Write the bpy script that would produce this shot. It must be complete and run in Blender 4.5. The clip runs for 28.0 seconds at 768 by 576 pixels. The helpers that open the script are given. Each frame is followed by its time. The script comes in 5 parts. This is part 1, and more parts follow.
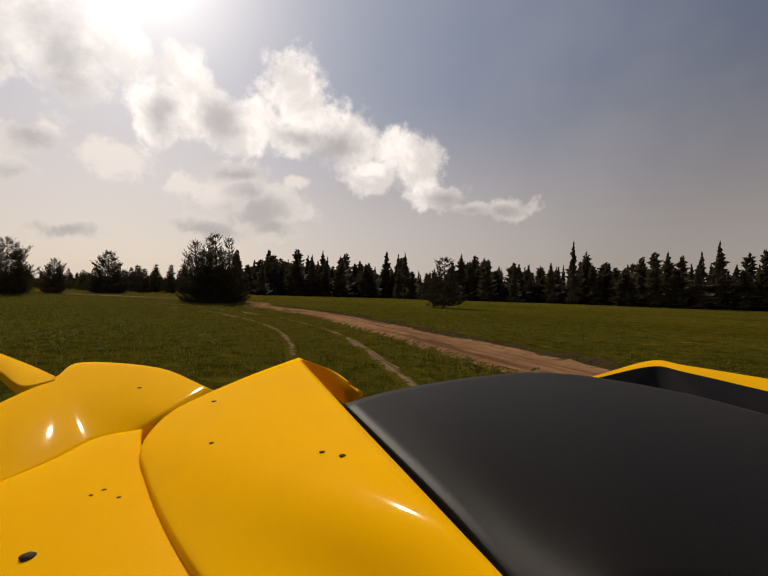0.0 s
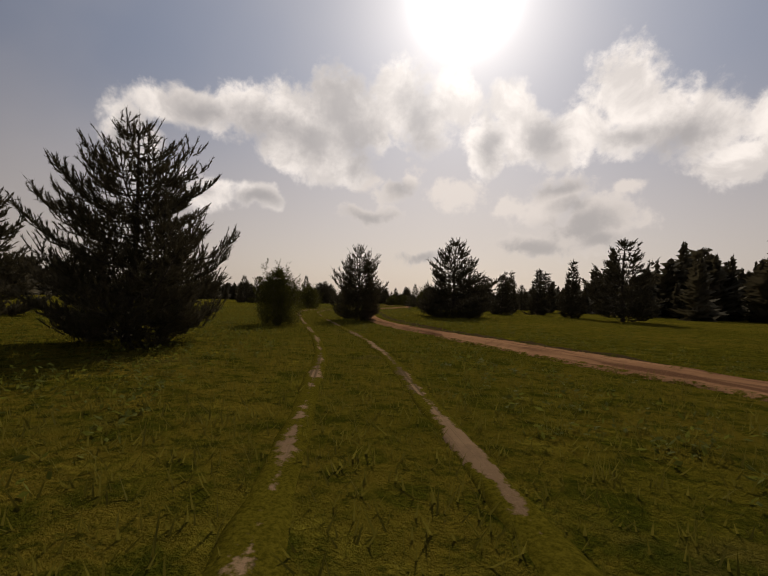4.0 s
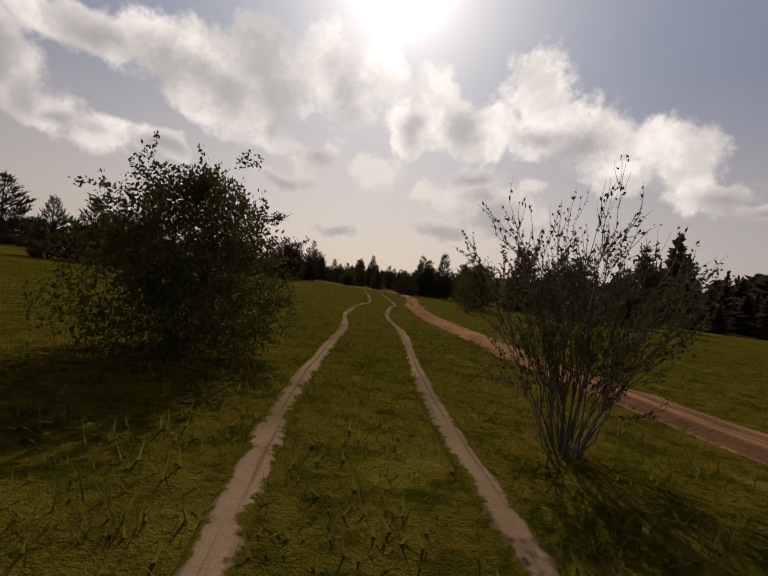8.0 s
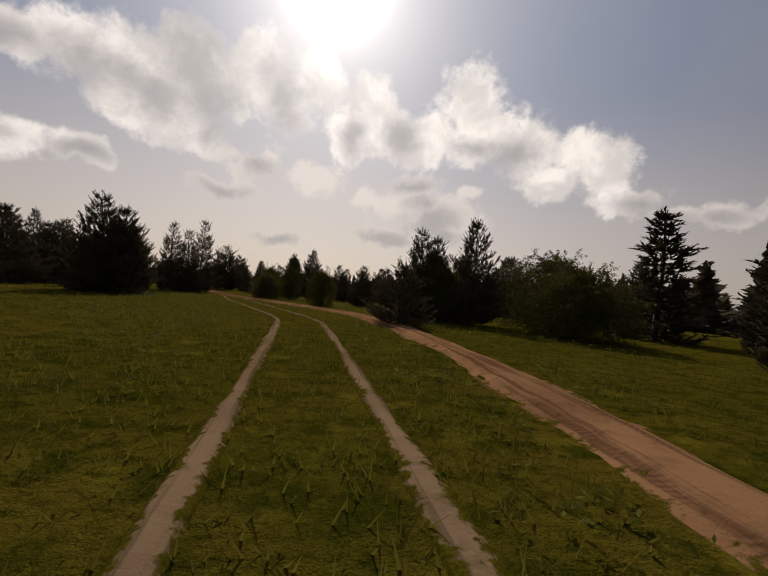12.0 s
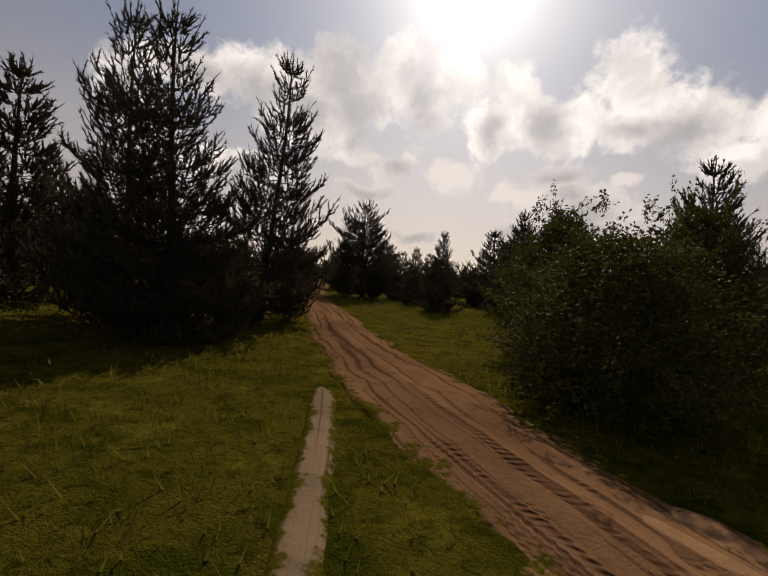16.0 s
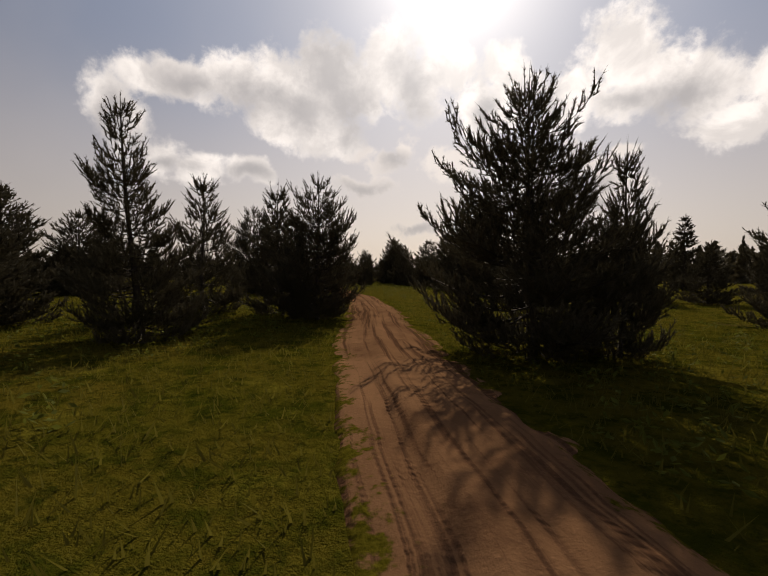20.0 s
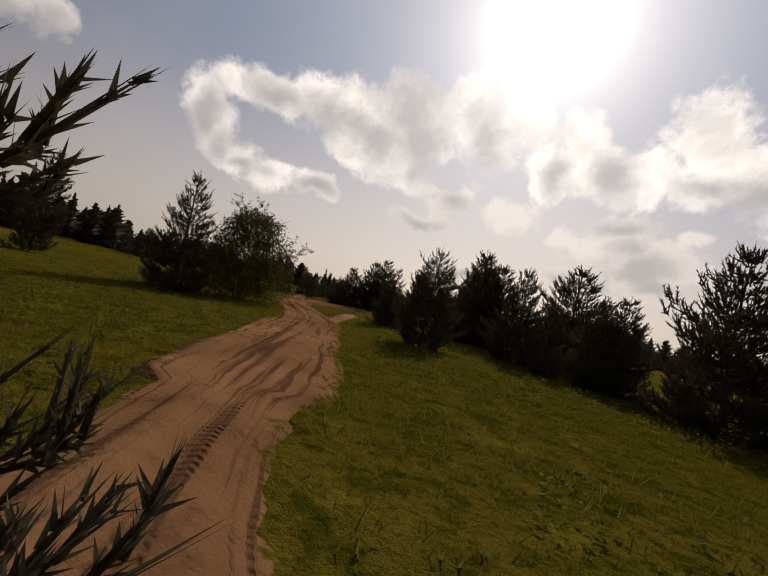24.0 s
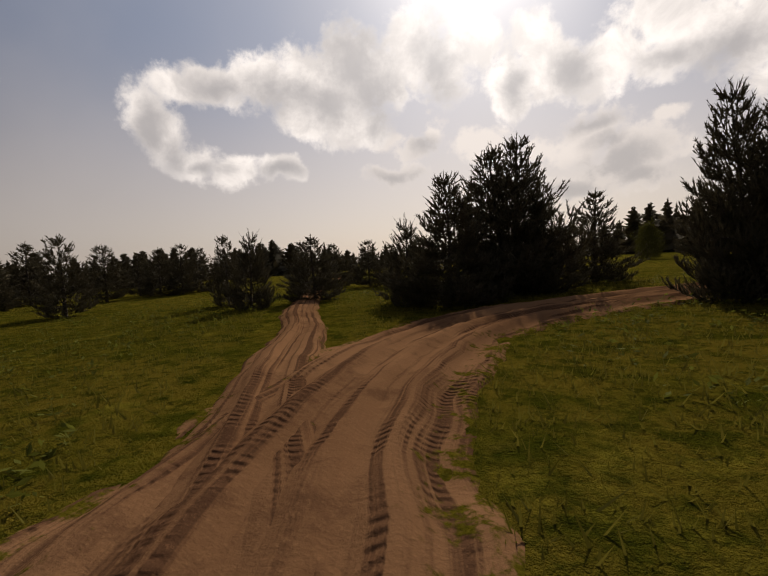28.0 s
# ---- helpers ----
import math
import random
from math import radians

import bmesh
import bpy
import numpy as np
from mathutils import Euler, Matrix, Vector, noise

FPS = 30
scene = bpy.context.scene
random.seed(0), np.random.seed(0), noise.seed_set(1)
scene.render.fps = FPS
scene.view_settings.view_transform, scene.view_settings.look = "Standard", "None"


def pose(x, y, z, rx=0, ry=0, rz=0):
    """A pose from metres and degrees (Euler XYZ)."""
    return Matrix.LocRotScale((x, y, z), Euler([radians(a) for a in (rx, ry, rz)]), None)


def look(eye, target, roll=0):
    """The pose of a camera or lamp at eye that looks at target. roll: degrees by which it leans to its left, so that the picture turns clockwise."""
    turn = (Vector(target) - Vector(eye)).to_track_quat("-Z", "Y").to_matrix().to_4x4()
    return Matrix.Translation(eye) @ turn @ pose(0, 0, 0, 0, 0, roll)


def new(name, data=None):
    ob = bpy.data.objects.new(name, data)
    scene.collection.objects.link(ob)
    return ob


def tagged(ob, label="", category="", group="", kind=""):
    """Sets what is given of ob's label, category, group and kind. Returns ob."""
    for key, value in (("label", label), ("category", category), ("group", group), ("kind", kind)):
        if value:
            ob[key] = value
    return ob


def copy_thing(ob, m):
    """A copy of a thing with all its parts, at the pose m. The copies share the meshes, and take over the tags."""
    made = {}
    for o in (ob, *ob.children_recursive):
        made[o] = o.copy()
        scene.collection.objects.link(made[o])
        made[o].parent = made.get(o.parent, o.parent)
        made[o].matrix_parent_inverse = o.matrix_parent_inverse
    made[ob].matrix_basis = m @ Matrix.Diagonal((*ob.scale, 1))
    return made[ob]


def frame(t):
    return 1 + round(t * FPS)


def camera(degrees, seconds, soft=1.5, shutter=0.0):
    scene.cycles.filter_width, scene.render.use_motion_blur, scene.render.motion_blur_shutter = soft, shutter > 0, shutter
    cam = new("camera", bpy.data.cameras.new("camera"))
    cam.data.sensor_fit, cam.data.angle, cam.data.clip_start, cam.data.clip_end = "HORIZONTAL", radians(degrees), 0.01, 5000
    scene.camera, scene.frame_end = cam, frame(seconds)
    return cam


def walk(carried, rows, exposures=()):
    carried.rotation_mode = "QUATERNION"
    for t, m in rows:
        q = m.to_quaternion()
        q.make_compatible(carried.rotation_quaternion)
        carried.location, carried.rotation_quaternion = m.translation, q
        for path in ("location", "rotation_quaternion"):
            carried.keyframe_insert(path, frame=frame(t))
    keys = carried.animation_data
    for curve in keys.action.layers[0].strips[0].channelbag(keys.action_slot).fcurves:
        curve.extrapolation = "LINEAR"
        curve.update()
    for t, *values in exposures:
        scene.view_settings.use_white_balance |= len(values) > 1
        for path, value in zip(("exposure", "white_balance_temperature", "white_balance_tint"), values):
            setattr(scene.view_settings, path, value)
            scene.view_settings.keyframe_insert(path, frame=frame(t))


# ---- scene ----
# the drive: seconds and camera poses
ROWS = [
    (0, pose(-0.00, -0.00, 1.05, 90.74, -1.60, -16.27)),
    (0.5, pose(0.72, 5.31, 1.04, 88.32, 0.15, -9.41)),
    (1, pose(0.83, 10.27, 1.05, 88.65, 1.27, 0.66)),
    (1.5, pose(0.07, 14.76, 1.09, 91.16, -0.08, 9.06)),
    (2, pose(-1.36, 19.07, 1.12, 92.40, -0.29, 20.34)),
    (2.5, pose(-3.65, 23.47, 1.18, 95.03, 0.66, 28.18)),
    (4.5, pose(-14.19, 40.97, 1.08, 90.99, -2.69, 25.60)),
    (5, pose(-17.08, 45.35, 1.07, 91.51, -4.35, 28.32)),
    (5.5, pose(-20.13, 49.22, 1.10, 91.44, -2.43, 34.22)),
    (6, pose(-23.08, 52.84, 1.11, 91.44, -1.03, 38.39)),
    (6.5, pose(-25.85, 56.27, 1.10, 91.93, -3.47, 32.13)),
    (7, pose(-28.39, 59.53, 1.12, 90.31, -2.88, 29.59)),
    (7.5, pose(-30.64, 62.63, 1.16, 89.71, -2.90, 24.44)),
    (8, pose(-32.31, 65.86, 1.18, 89.11, -6.82, 13.60)),
    (8.5, pose(-33.48, 69.06, 1.19, 90.47, -6.57, 8.47)),
    (9, pose(-34.23, 71.86, 1.19, 91.81, -5.61, 11.00)),
    (9.5, pose(-35.02, 75.06, 1.17, 92.02, -5.20, 12.31)),
    (10, pose(-36.06, 78.16, 1.14, 90.71, -7.33, 8.11)),
    (10.5, pose(-36.84, 81.40, 1.11, 89.66, -6.57, 7.58)),
    (11, pose(-37.48, 84.78, 1.09, 90.34, -4.95, 6.36)),
    (11.5, pose(-38.13, 88.48, 1.10, 90.88, -5.23, 5.42)),
    (13.5, pose(-42.59, 102.88, 1.23, 89.97, -1.08, 16.46)),
    (14, pose(-44.09, 106.41, 1.21, 90.03, -0.77, 21.60)),
    (14.5, pose(-46.20, 109.81, 1.19, 88.99, -2.23, 24.97)),
    (15, pose(-48.30, 113.10, 1.16, 89.33, -1.85, 28.49)),
    (15.5, pose(-50.48, 116.20, 1.14, 88.85, -4.92, 26.85)),
    (16, pose(-52.29, 119.06, 1.14, 88.84, -5.41, 24.46)),
    (16.5, pose(-54.06, 122.39, 1.12, 85.78, -0.31, 19.09)),
    (17, pose(-55.61, 125.52, 1.09, 88.27, -0.00, 22.94)),
    (17.5, pose(-57.33, 127.88, 1.07, 89.63, -8.24, 29.75)),
    (18, pose(-59.26, 129.75, 1.09, 90.09, 0.98, 37.70)),
    (18.5, pose(-61.10, 132.17, 1.11, 90.80, 4.16, 38.83)),
    (19, pose(-63.61, 134.71, 1.13, 89.31, -1.68, 33.90)),
    (19.5, pose(-65.89, 137.78, 1.13, 87.52, -7.45, 25.41)),
    (20, pose(-67.76, 140.90, 1.10, 87.96, -0.40, 25.25)),
    (20.5, pose(-69.46, 143.83, 1.08, 87.84, 0.16, 21.46)),
    (21, pose(-70.68, 146.83, 1.12, 87.23, 1.07, 12.33)),
    (21.5, pose(-71.79, 149.58, 1.12, 90.74, -5.74, 17.11)),
    (22, pose(-73.13, 151.94, 1.07, 91.36, -10.59, 24.89)),
    (22.5, pose(-74.49, 154.18, 1.02, 89.89, -11.40, 26.58)),
    (24.5, pose(-81.39, 163.76, 1.14, 92.36, -11.46, 32.70)),
    (25, pose(-83.44, 166.31, 1.05, 89.56, -7.93, 35.45)),
    (25.5, pose(-85.38, 168.62, 1.00, 90.60, -9.41, 34.50)),
    (26, pose(-87.32, 171.01, 1.07, 88.28, -9.05, 35.07)),
    (26.5, pose(-88.98, 172.63, 1.14, 88.89, -9.75, 36.39)),
    (27, pose(-90.59, 173.96, 1.14, 90.03, -6.90, 43.19)),
    (27.5, pose(-92.17, 175.42, 1.12, 88.83, -1.31, 41.34)),
    (28, pose(-93.44, 177.08, 1.08, 86.53, 3.57, 30.18)),
]
cam = camera(84.5, 28.0, soft=1.3, shutter=0.0)
walk(cam, ROWS, [(0, 0.02), (1.5, -0.10), (15.0, -0.10), (17.0, 0.08), (28.0, 0.08)])
PATH = [(m.translation.x, m.translation.y) for _, m in ROWS]

# ---- light: low hazy sun ahead, sky with a bank of broken cumulus ----
SUN_DIR = Vector((-0.223, 0.775, 0.592)).normalized()
SUN_AZ, SUN_EL = math.atan2(-SUN_DIR.x, SUN_DIR.y), math.asin(SUN_DIR.z)
sun = new("sun", bpy.data.lights.new("sun", "SUN"))
sun.data.energy, sun.data.angle, sun.data.color = 3.5, radians(0.8), (1.0, 0.89, 0.72)
sun.matrix_world = look((0, 0, 30), Vector((0, 0, 30)) - SUN_DIR)

# clouds: azimuth to the left of +y, elevation, half width, half height, in radians
CLOUD_BANK = [
    (0.974, 0.378, 0.062, 0.027),
    (0.871, 0.382, 0.084, 0.035),
    (0.770, 0.394, 0.079, 0.049),
    (0.669, 0.393, 0.089, 0.060),
    (0.569, 0.405, 0.095, 0.082),
    (0.582, 0.305, 0.081, 0.043),
    (0.680, 0.324, 0.076, 0.035),
    (1.013, 0.334, 0.042, 0.043),
    (0.984, 0.279, 0.045, 0.049),
    (0.930, 0.235, 0.053, 0.035),
    (0.854, 0.220, 0.050, 0.027),
    (0.757, 0.223, 0.054, 0.022),
    (0.715, 0.210, 0.027, 0.017),
    (0.419, 0.448, 0.074, 0.069),
    (0.361, 0.407, 0.065, 0.053),
    (0.300, 0.442, 0.068, 0.049),
    (0.478, 0.397, 0.033, 0.049),
    (0.228, 0.352, 0.052, 0.059),
    (0.173, 0.415, 0.056, 0.053),
    (0.135, 0.367, 0.066, 0.047),
    (0.046, 0.356, 0.071, 0.043),
    (-0.067, 0.428, 0.070, 0.060),
    (-0.121, 0.366, 0.082, 0.053),
    (-0.196, 0.337, 0.067, 0.060),
    (-0.311, 0.327, 0.071, 0.041),
    (-0.359, 0.292, 0.053, 0.063),
    (-0.246, 0.263, 0.058, 0.029),
    (0.015, 0.375, 0.070, 0.036),
    (-0.060, 0.335, 0.066, 0.034),
    (0.225, 0.330, 0.045, 0.030),
]
CLOUD_WISPS = [
    (1.280, 0.345, 0.028, 0.019),
    (1.325, 0.350, 0.030, 0.024),
    (1.360, 0.354, 0.018, 0.023),
    (1.435, 0.385, 0.034, 0.028),
    (-0.409, 0.234, 0.063, 0.022),
    (-0.492, 0.201, 0.057, 0.020),
    (-0.575, 0.195, 0.047, 0.024),
    (0.405, 0.280, 0.026, 0.033),
    (0.433, 0.252, 0.042, 0.022),
    (0.480, 0.200, 0.075, 0.017),
    (0.305, 0.257, 0.074, 0.027),
    (0.168, 0.222, 0.052, 0.023),
    (0.069, 0.241, 0.063, 0.031),
    (0.013, 0.177, 0.065, 0.035),
    (0.107, 0.130, 0.098, 0.020),
    (-0.014, 0.134, 0.072, 0.022),
    (0.361, 0.111, 0.053, 0.015),
    (0.520, 0.278, 0.064, 0.020),
    (-0.078, 0.243, 0.029, 0.012),
    (0.060, 0.240, 0.060, 0.026),
    (0.085, 0.215, 0.070, 0.026),
    (0.000, 0.205, 0.075, 0.030),
    (-0.030, 0.180, 0.070, 0.026),
]
CLOUD_BELLIES = [
    (1.315, 0.328, 0.055, 0.020),
    (1.425, 0.358, 0.045, 0.020),
    (-0.419, 0.225, 0.042, 0.013),
    (-0.491, 0.195, 0.042, 0.013),
    (-0.575, 0.190, 0.031, 0.014),
    (1.005, 0.304, 0.030, 0.059),
    (0.963, 0.245, 0.043, 0.029),
    (0.564, 0.418, 0.067, 0.073),
    (0.531, 0.360, 0.049, 0.053),
    (0.755, 0.372, 0.072, 0.031),
    (0.630, 0.349, 0.066, 0.029),
    (0.377, 0.416, 0.038, 0.056),
    (0.863, 0.376, 0.056, 0.017),
    (0.013, 0.165, 0.054, 0.031),
    (0.118, 0.128, 0.087, 0.015),
    (-0.025, 0.134, 0.051, 0.015),
    (0.372, 0.109, 0.051, 0.012),
    (0.418, 0.255, 0.029, 0.017),
    (0.480, 0.195, 0.052, 0.011),
    (0.098, 0.367, 0.037, 0.023),
    (0.919, 0.226, 0.042, 0.013),
    (0.756, 0.215, 0.042, 0.010),
    (0.063, 0.253, 0.042, 0.013),
    (-0.161, 0.322, 0.054, 0.029),
    (0.221, 0.348, 0.022, 0.029),
    (-0.078, 0.335, 0.054, 0.020),
    (0.010, 0.180, 0.060, 0.022),
    (0.040, 0.215, 0.030, 0.014),
]


class Nodes:
    """Short notation for a node tree."""
    def __init__(self, tree):
        self.tree = tree
        tree.nodes.clear()

    def node(self, kind, **inputs):
        n = self.tree.nodes.new(kind)
        return n

    def link(self, a, b):
        self.tree.links.new(a, b)

    def put(self, socket, value):
        if isinstance(value, bpy.types.NodeSocket):
            self.link(value, socket)
        else:
            socket.default_value = value

    def math(self, op, a, b=0.0, c=None, clamp=False):
        n = self.tree.nodes.new("ShaderNodeMath")
        n.operation, n.use_clamp = op, clamp
        self.put(n.inputs[0], a)
        self.put(n.inputs[1], b)
        if c is not None:
            self.put(n.inputs[2], c)
        return n.outputs[0]

    def smooth(self, v, lo, hi):
        n = self.tree.nodes.new("ShaderNodeMapRange")
        n.interpolation_type = "SMOOTHSTEP"
        self.put(n.inputs["Value"], v)
        n.inputs["From Min"].default_value, n.inputs["From Max"].default_value = lo, hi
        return n.outputs[0]

    def mix(self, f, a, b, kind="MIX"):
        n = self.tree.nodes.new("ShaderNodeMix")
        n.data_type, n.blend_type = "RGBA", kind
        self.put(n.inputs[0], f)
        for s, v in ((n.inputs[6], a), (n.inputs[7], b)):
            self.put(s, v if isinstance(v, bpy.types.NodeSocket) else (*v, 1.0)[:4])
        return n.outputs[2]

    def noise(self, vec, scale, detail=4.0, rough=0.55, dist=0.0):
        n = self.tree.nodes.new("ShaderNodeTexNoise")
        if vec is not None:
            self.link(vec, n.inputs["Vector"])
        n.inputs["Scale"].default_value, n.inputs["Detail"].default_value = scale, detail
        n.inputs["Roughness"].default_value, n.inputs["Distortion"].default_value = rough, dist
        return n.outputs["Fac"]


world = bpy.data.worlds.new("world")
scene.world = world
world.use_nodes = True
W = Nodes(world.node_tree)
tc = W.node("ShaderNodeTexCoord")
way = tc.outputs["Generated"]
sep = W.node("ShaderNodeSeparateXYZ")
W.link(way, sep.inputs[0])
az = W.math("ARCTAN2", W.math("MULTIPLY", sep.outputs[0], -1.0), sep.outputs[1])
el = W.math("ARCSINE", sep.outputs[2])
sky = W.node("ShaderNodeTexSky")
sky.sky_type, sky.sun_disc = "NISHITA", False
sky.sun_elevation, sky.sun_rotation = SUN_EL, -SUN_AZ
sky.air_density, sky.dust_density, sky.ozone_density = 1.0, 2.2, 1.5
puff = W.noise(way, 13.0, 9.0, 0.62, 0.2)
puff2 = W.noise(way, 34.0, 6.0, 0.62, 0.2)
rough_edge = W.math("ADD", W.math("MULTIPLY", W.math("SUBTRACT", puff, 0.5), 1.35), W.math("MULTIPLY", W.math("SUBTRACT", puff2, 0.5), 0.75))
warp = W.node("ShaderNodeTexNoise")
W.link(way, warp.inputs["Vector"])
warp.inputs["Scale"].default_value, warp.inputs["Detail"].default_value = 8.0, 4.0
wsep = W.node("ShaderNodeSeparateColor")
W.link(warp.outputs["Color"], wsep.inputs[0])
flat_az, flat_el = az, el
az = W.math("ADD", az, W.math("MULTIPLY", W.math("SUBTRACT", wsep.outputs[0], 0.5), 0.085))
el = W.math("ADD", el, W.math("MULTIPLY", W.math("SUBTRACT", wsep.outputs[1], 0.5), 0.07))


def cloud_field(rows):
    """How deep inside the union of the cloud lobes a direction lies (1 at a lobe's heart, 0 at its rim)."""
    total = None
    for a, e, ra, re in rows:
        dx = W.math("DIVIDE", W.math("SUBTRACT", az, a), ra * 1.25)
        dy = W.math("DIVIDE", W.math("SUBTRACT", el, e), re * 1.45)
        r2 = W.math("ADD", W.math("MULTIPLY", dx, dx), W.math("MULTIPLY", dy, dy))
        f = W.math("SUBTRACT", 1.0, W.math("SQRT", r2))
        total = f if total is None else W.math("SMOOTH_MAX", total, f, 0.25)
    return total


bank = W.math("ADD", cloud_field(CLOUD_BANK), rough_edge)
wisp = W.math("ADD", cloud_field(CLOUD_WISPS), W.math("MULTIPLY", rough_edge, 1.7))
belly = W.math("ADD", cloud_field(CLOUD_BELLIES), W.math("MULTIPLY", rough_edge, 1.1))
m_bank = W.smooth(bank, -0.05, 0.45)
m_wisp = W.math("MULTIPLY", W.smooth(wisp, -0.1, 0.6), 0.85)
dot = W.node("ShaderNodeVectorMath")
dot.operation = "DOT_PRODUCT"
W.link(way, dot.inputs[0])
dot.inputs[1].default_value = SUN_DIR
near_sun = W.math("MAXIMUM", dot.outputs["Value"], 0.0)
aureole = W.math("ADD", W.math("MULTIPLY", W.math("POWER", near_sun, 600.0), 5.0), W.math("ADD", W.math("MULTIPLY", W.math("POWER", near_sun, 80.0), 0.42), W.math("MULTIPLY", W.math("POWER", near_sun, 12.0), 0.19)))
thick = W.math("MULTIPLY", W.smooth(belly, -0.75, 0.95), 0.85)
thin_veil = W.math("MULTIPLY", W.smooth(W.noise(way, 10.0, 8.0, 0.62, 0.4), 0.35, 0.64), 0.72)
lit = W.mix(thick, W.mix(thin_veil, (1.04, 0.945, 0.875), (0.58, 0.53, 0.505)), (0.37, 0.345, 0.345))
low = W.smooth(flat_el, 0.0, 0.5)
base_sky = W.mix(W.math("MULTIPLY", low, 1.0), (0.72, 0.605, 0.525), (0.235, 0.262, 0.35))
nish = W.node("ShaderNodeVectorMath")
nish.operation = "SCALE"
W.link(sky.outputs[0], nish.inputs[0])
nish.inputs["Scale"].default_value = 0.05
sky_c = W.mix(0.72, nish.outputs[0], base_sky)
away = W.node("ShaderNodeVectorMath")
away.operation = "SCALE"
W.link(sky_c, away.inputs[0])
W.link(W.math("ADD", 0.62, W.math("MULTIPLY", W.smooth(dot.outputs["Value"], 0.35, 0.97), 0.45)), away.inputs["Scale"])
sky_c = away.outputs[0]
veil = W.math("MULTIPLY", W.smooth(W.noise(way, 3.5, 3.0), 0.35, 0.75), 0.12)
sky_c = W.mix(veil, sky_c, (0.56, 0.50, 0.47))
sky_c = W.mix(m_wisp, sky_c, W.mix(thick, (0.80, 0.71, 0.645), (0.35, 0.325, 0.32)))
sky_c = W.mix(m_bank, sky_c, lit)
aur = W.node("ShaderNodeVectorMath")
aur.operation = "SCALE"
aur.inputs[0].default_value = (1.0, 0.96, 0.92)
W.link(aureole, aur.inputs["Scale"])
tot = W.node("ShaderNodeVectorMath")
tot.operation = "ADD"
W.link(sky_c, tot.inputs[0])
W.link(aur.outputs[0], tot.inputs[1])
bg = W.node("ShaderNodeBackground")
bg.inputs["Strength"].default_value = 1.0
W.link(tot.outputs[0], bg.inputs["Color"])
wo = W.node("ShaderNodeOutputWorld")
W.link(bg.outputs[0], wo.inputs[0])


# ---- materials ----
def material(name, build, rough=0.8, spec=0.3):
    m = bpy.data.materials.new(name)
    m.use_nodes = True
    n = Nodes(m.node_tree)
    out = n.node("ShaderNodeOutputMaterial")
    p = n.node("ShaderNodeBsdfPrincipled")
    p.inputs["Roughness"].default_value, p.inputs["Specular IOR Level"].default_value = rough, spec
    n.link(p.outputs[0], out.inputs[0])
    build(n, p, out)
    return m


def bump(n, p, height, strength, dist=0.02):
    b = n.node("ShaderNodeBump")
    b.inputs["Strength"].default_value, b.inputs["Distance"].default_value = strength, dist
    n.link(height, b.inputs["Height"])
    n.link(b.outputs[0], p.inputs["Normal"])


def world_pos(n):
    return n.node("ShaderNodeNewGeometry").outputs["Position"]


def leaf_material(name, dark, light, through_light, rough=0.55):
    """Foliage: varies from leaf to leaf and lets some light through."""
    def build(n, p, out):
        g = n.node("ShaderNodeNewGeometry")
        o = n.node("ShaderNodeObjectInfo")
        r = n.math("ADD", n.math("MULTIPLY", g.outputs["Random Per Island"], 0.7), n.math("MULTIPLY", o.outputs["Random"], 0.3))
        c = n.mix(r, dark, light)
        n.link(c, p.inputs["Base Color"])
        t = n.node("ShaderNodeBsdfTranslucent")
        n.link(n.mix(0.5, c, light), t.inputs[0])
        s = n.node("ShaderNodeMixShader")
        s.inputs[0].default_value = through_light
        n.link(p.outputs[0], s.inputs[1])
        n.link(t.outputs[0], s.inputs[2])
        n.link(s.outputs[0], out.inputs[0])
    return material(name, build, rough, 0.04)


MAT_NEEDLE = leaf_material("pine_needles", (0.050, 0.042, 0.027), (0.115, 0.095, 0.056), 0.15, 0.85)
MAT_SPRUCE = leaf_material("spruce_needles", (0.048, 0.041, 0.026), (0.105, 0.087, 0.050), 0.15, 0.85)
MAT_LEAF = leaf_material("green_leaves", (0.036, 0.036, 0.008), (0.105, 0.096, 0.018), 0.20, 0.75)
MAT_GRASS = leaf_material("grass_blades", (0.074, 0.066, 0.008), (0.150, 0.125, 0.020), 0.42, 0.85)
MAT_WEED = leaf_material("weed_leaves", (0.06, 0.066, 0.008), (0.14, 0.14, 0.022), 0.4, 0.8)


def bark(n, p, out):
    g = world_pos(n)
    a = n.noise(g, 9.0, 5.0)
    b = n.noise(g, 60.0, 3.0)
    n.link(n.mix(n.math("MULTIPLY", n.math("ADD", a, b), 0.5), (0.025, 0.020, 0.015), (0.09, 0.07, 0.055)), p.inputs["Base Color"])
    bump(n, p, b, 0.6)


MAT_BARK = material("pine_bark", bark, 0.95, 0.1)


def twig(n, p, out):
    a = n.noise(world_pos(n), 25.0, 3.0)
    n.link(n.mix(a, (0.07, 0.055, 0.042), (0.17, 0.14, 0.11)), p.inputs["Base Color"])


MAT_TWIG = material("grey_twigs", twig, 0.9, 0.1)


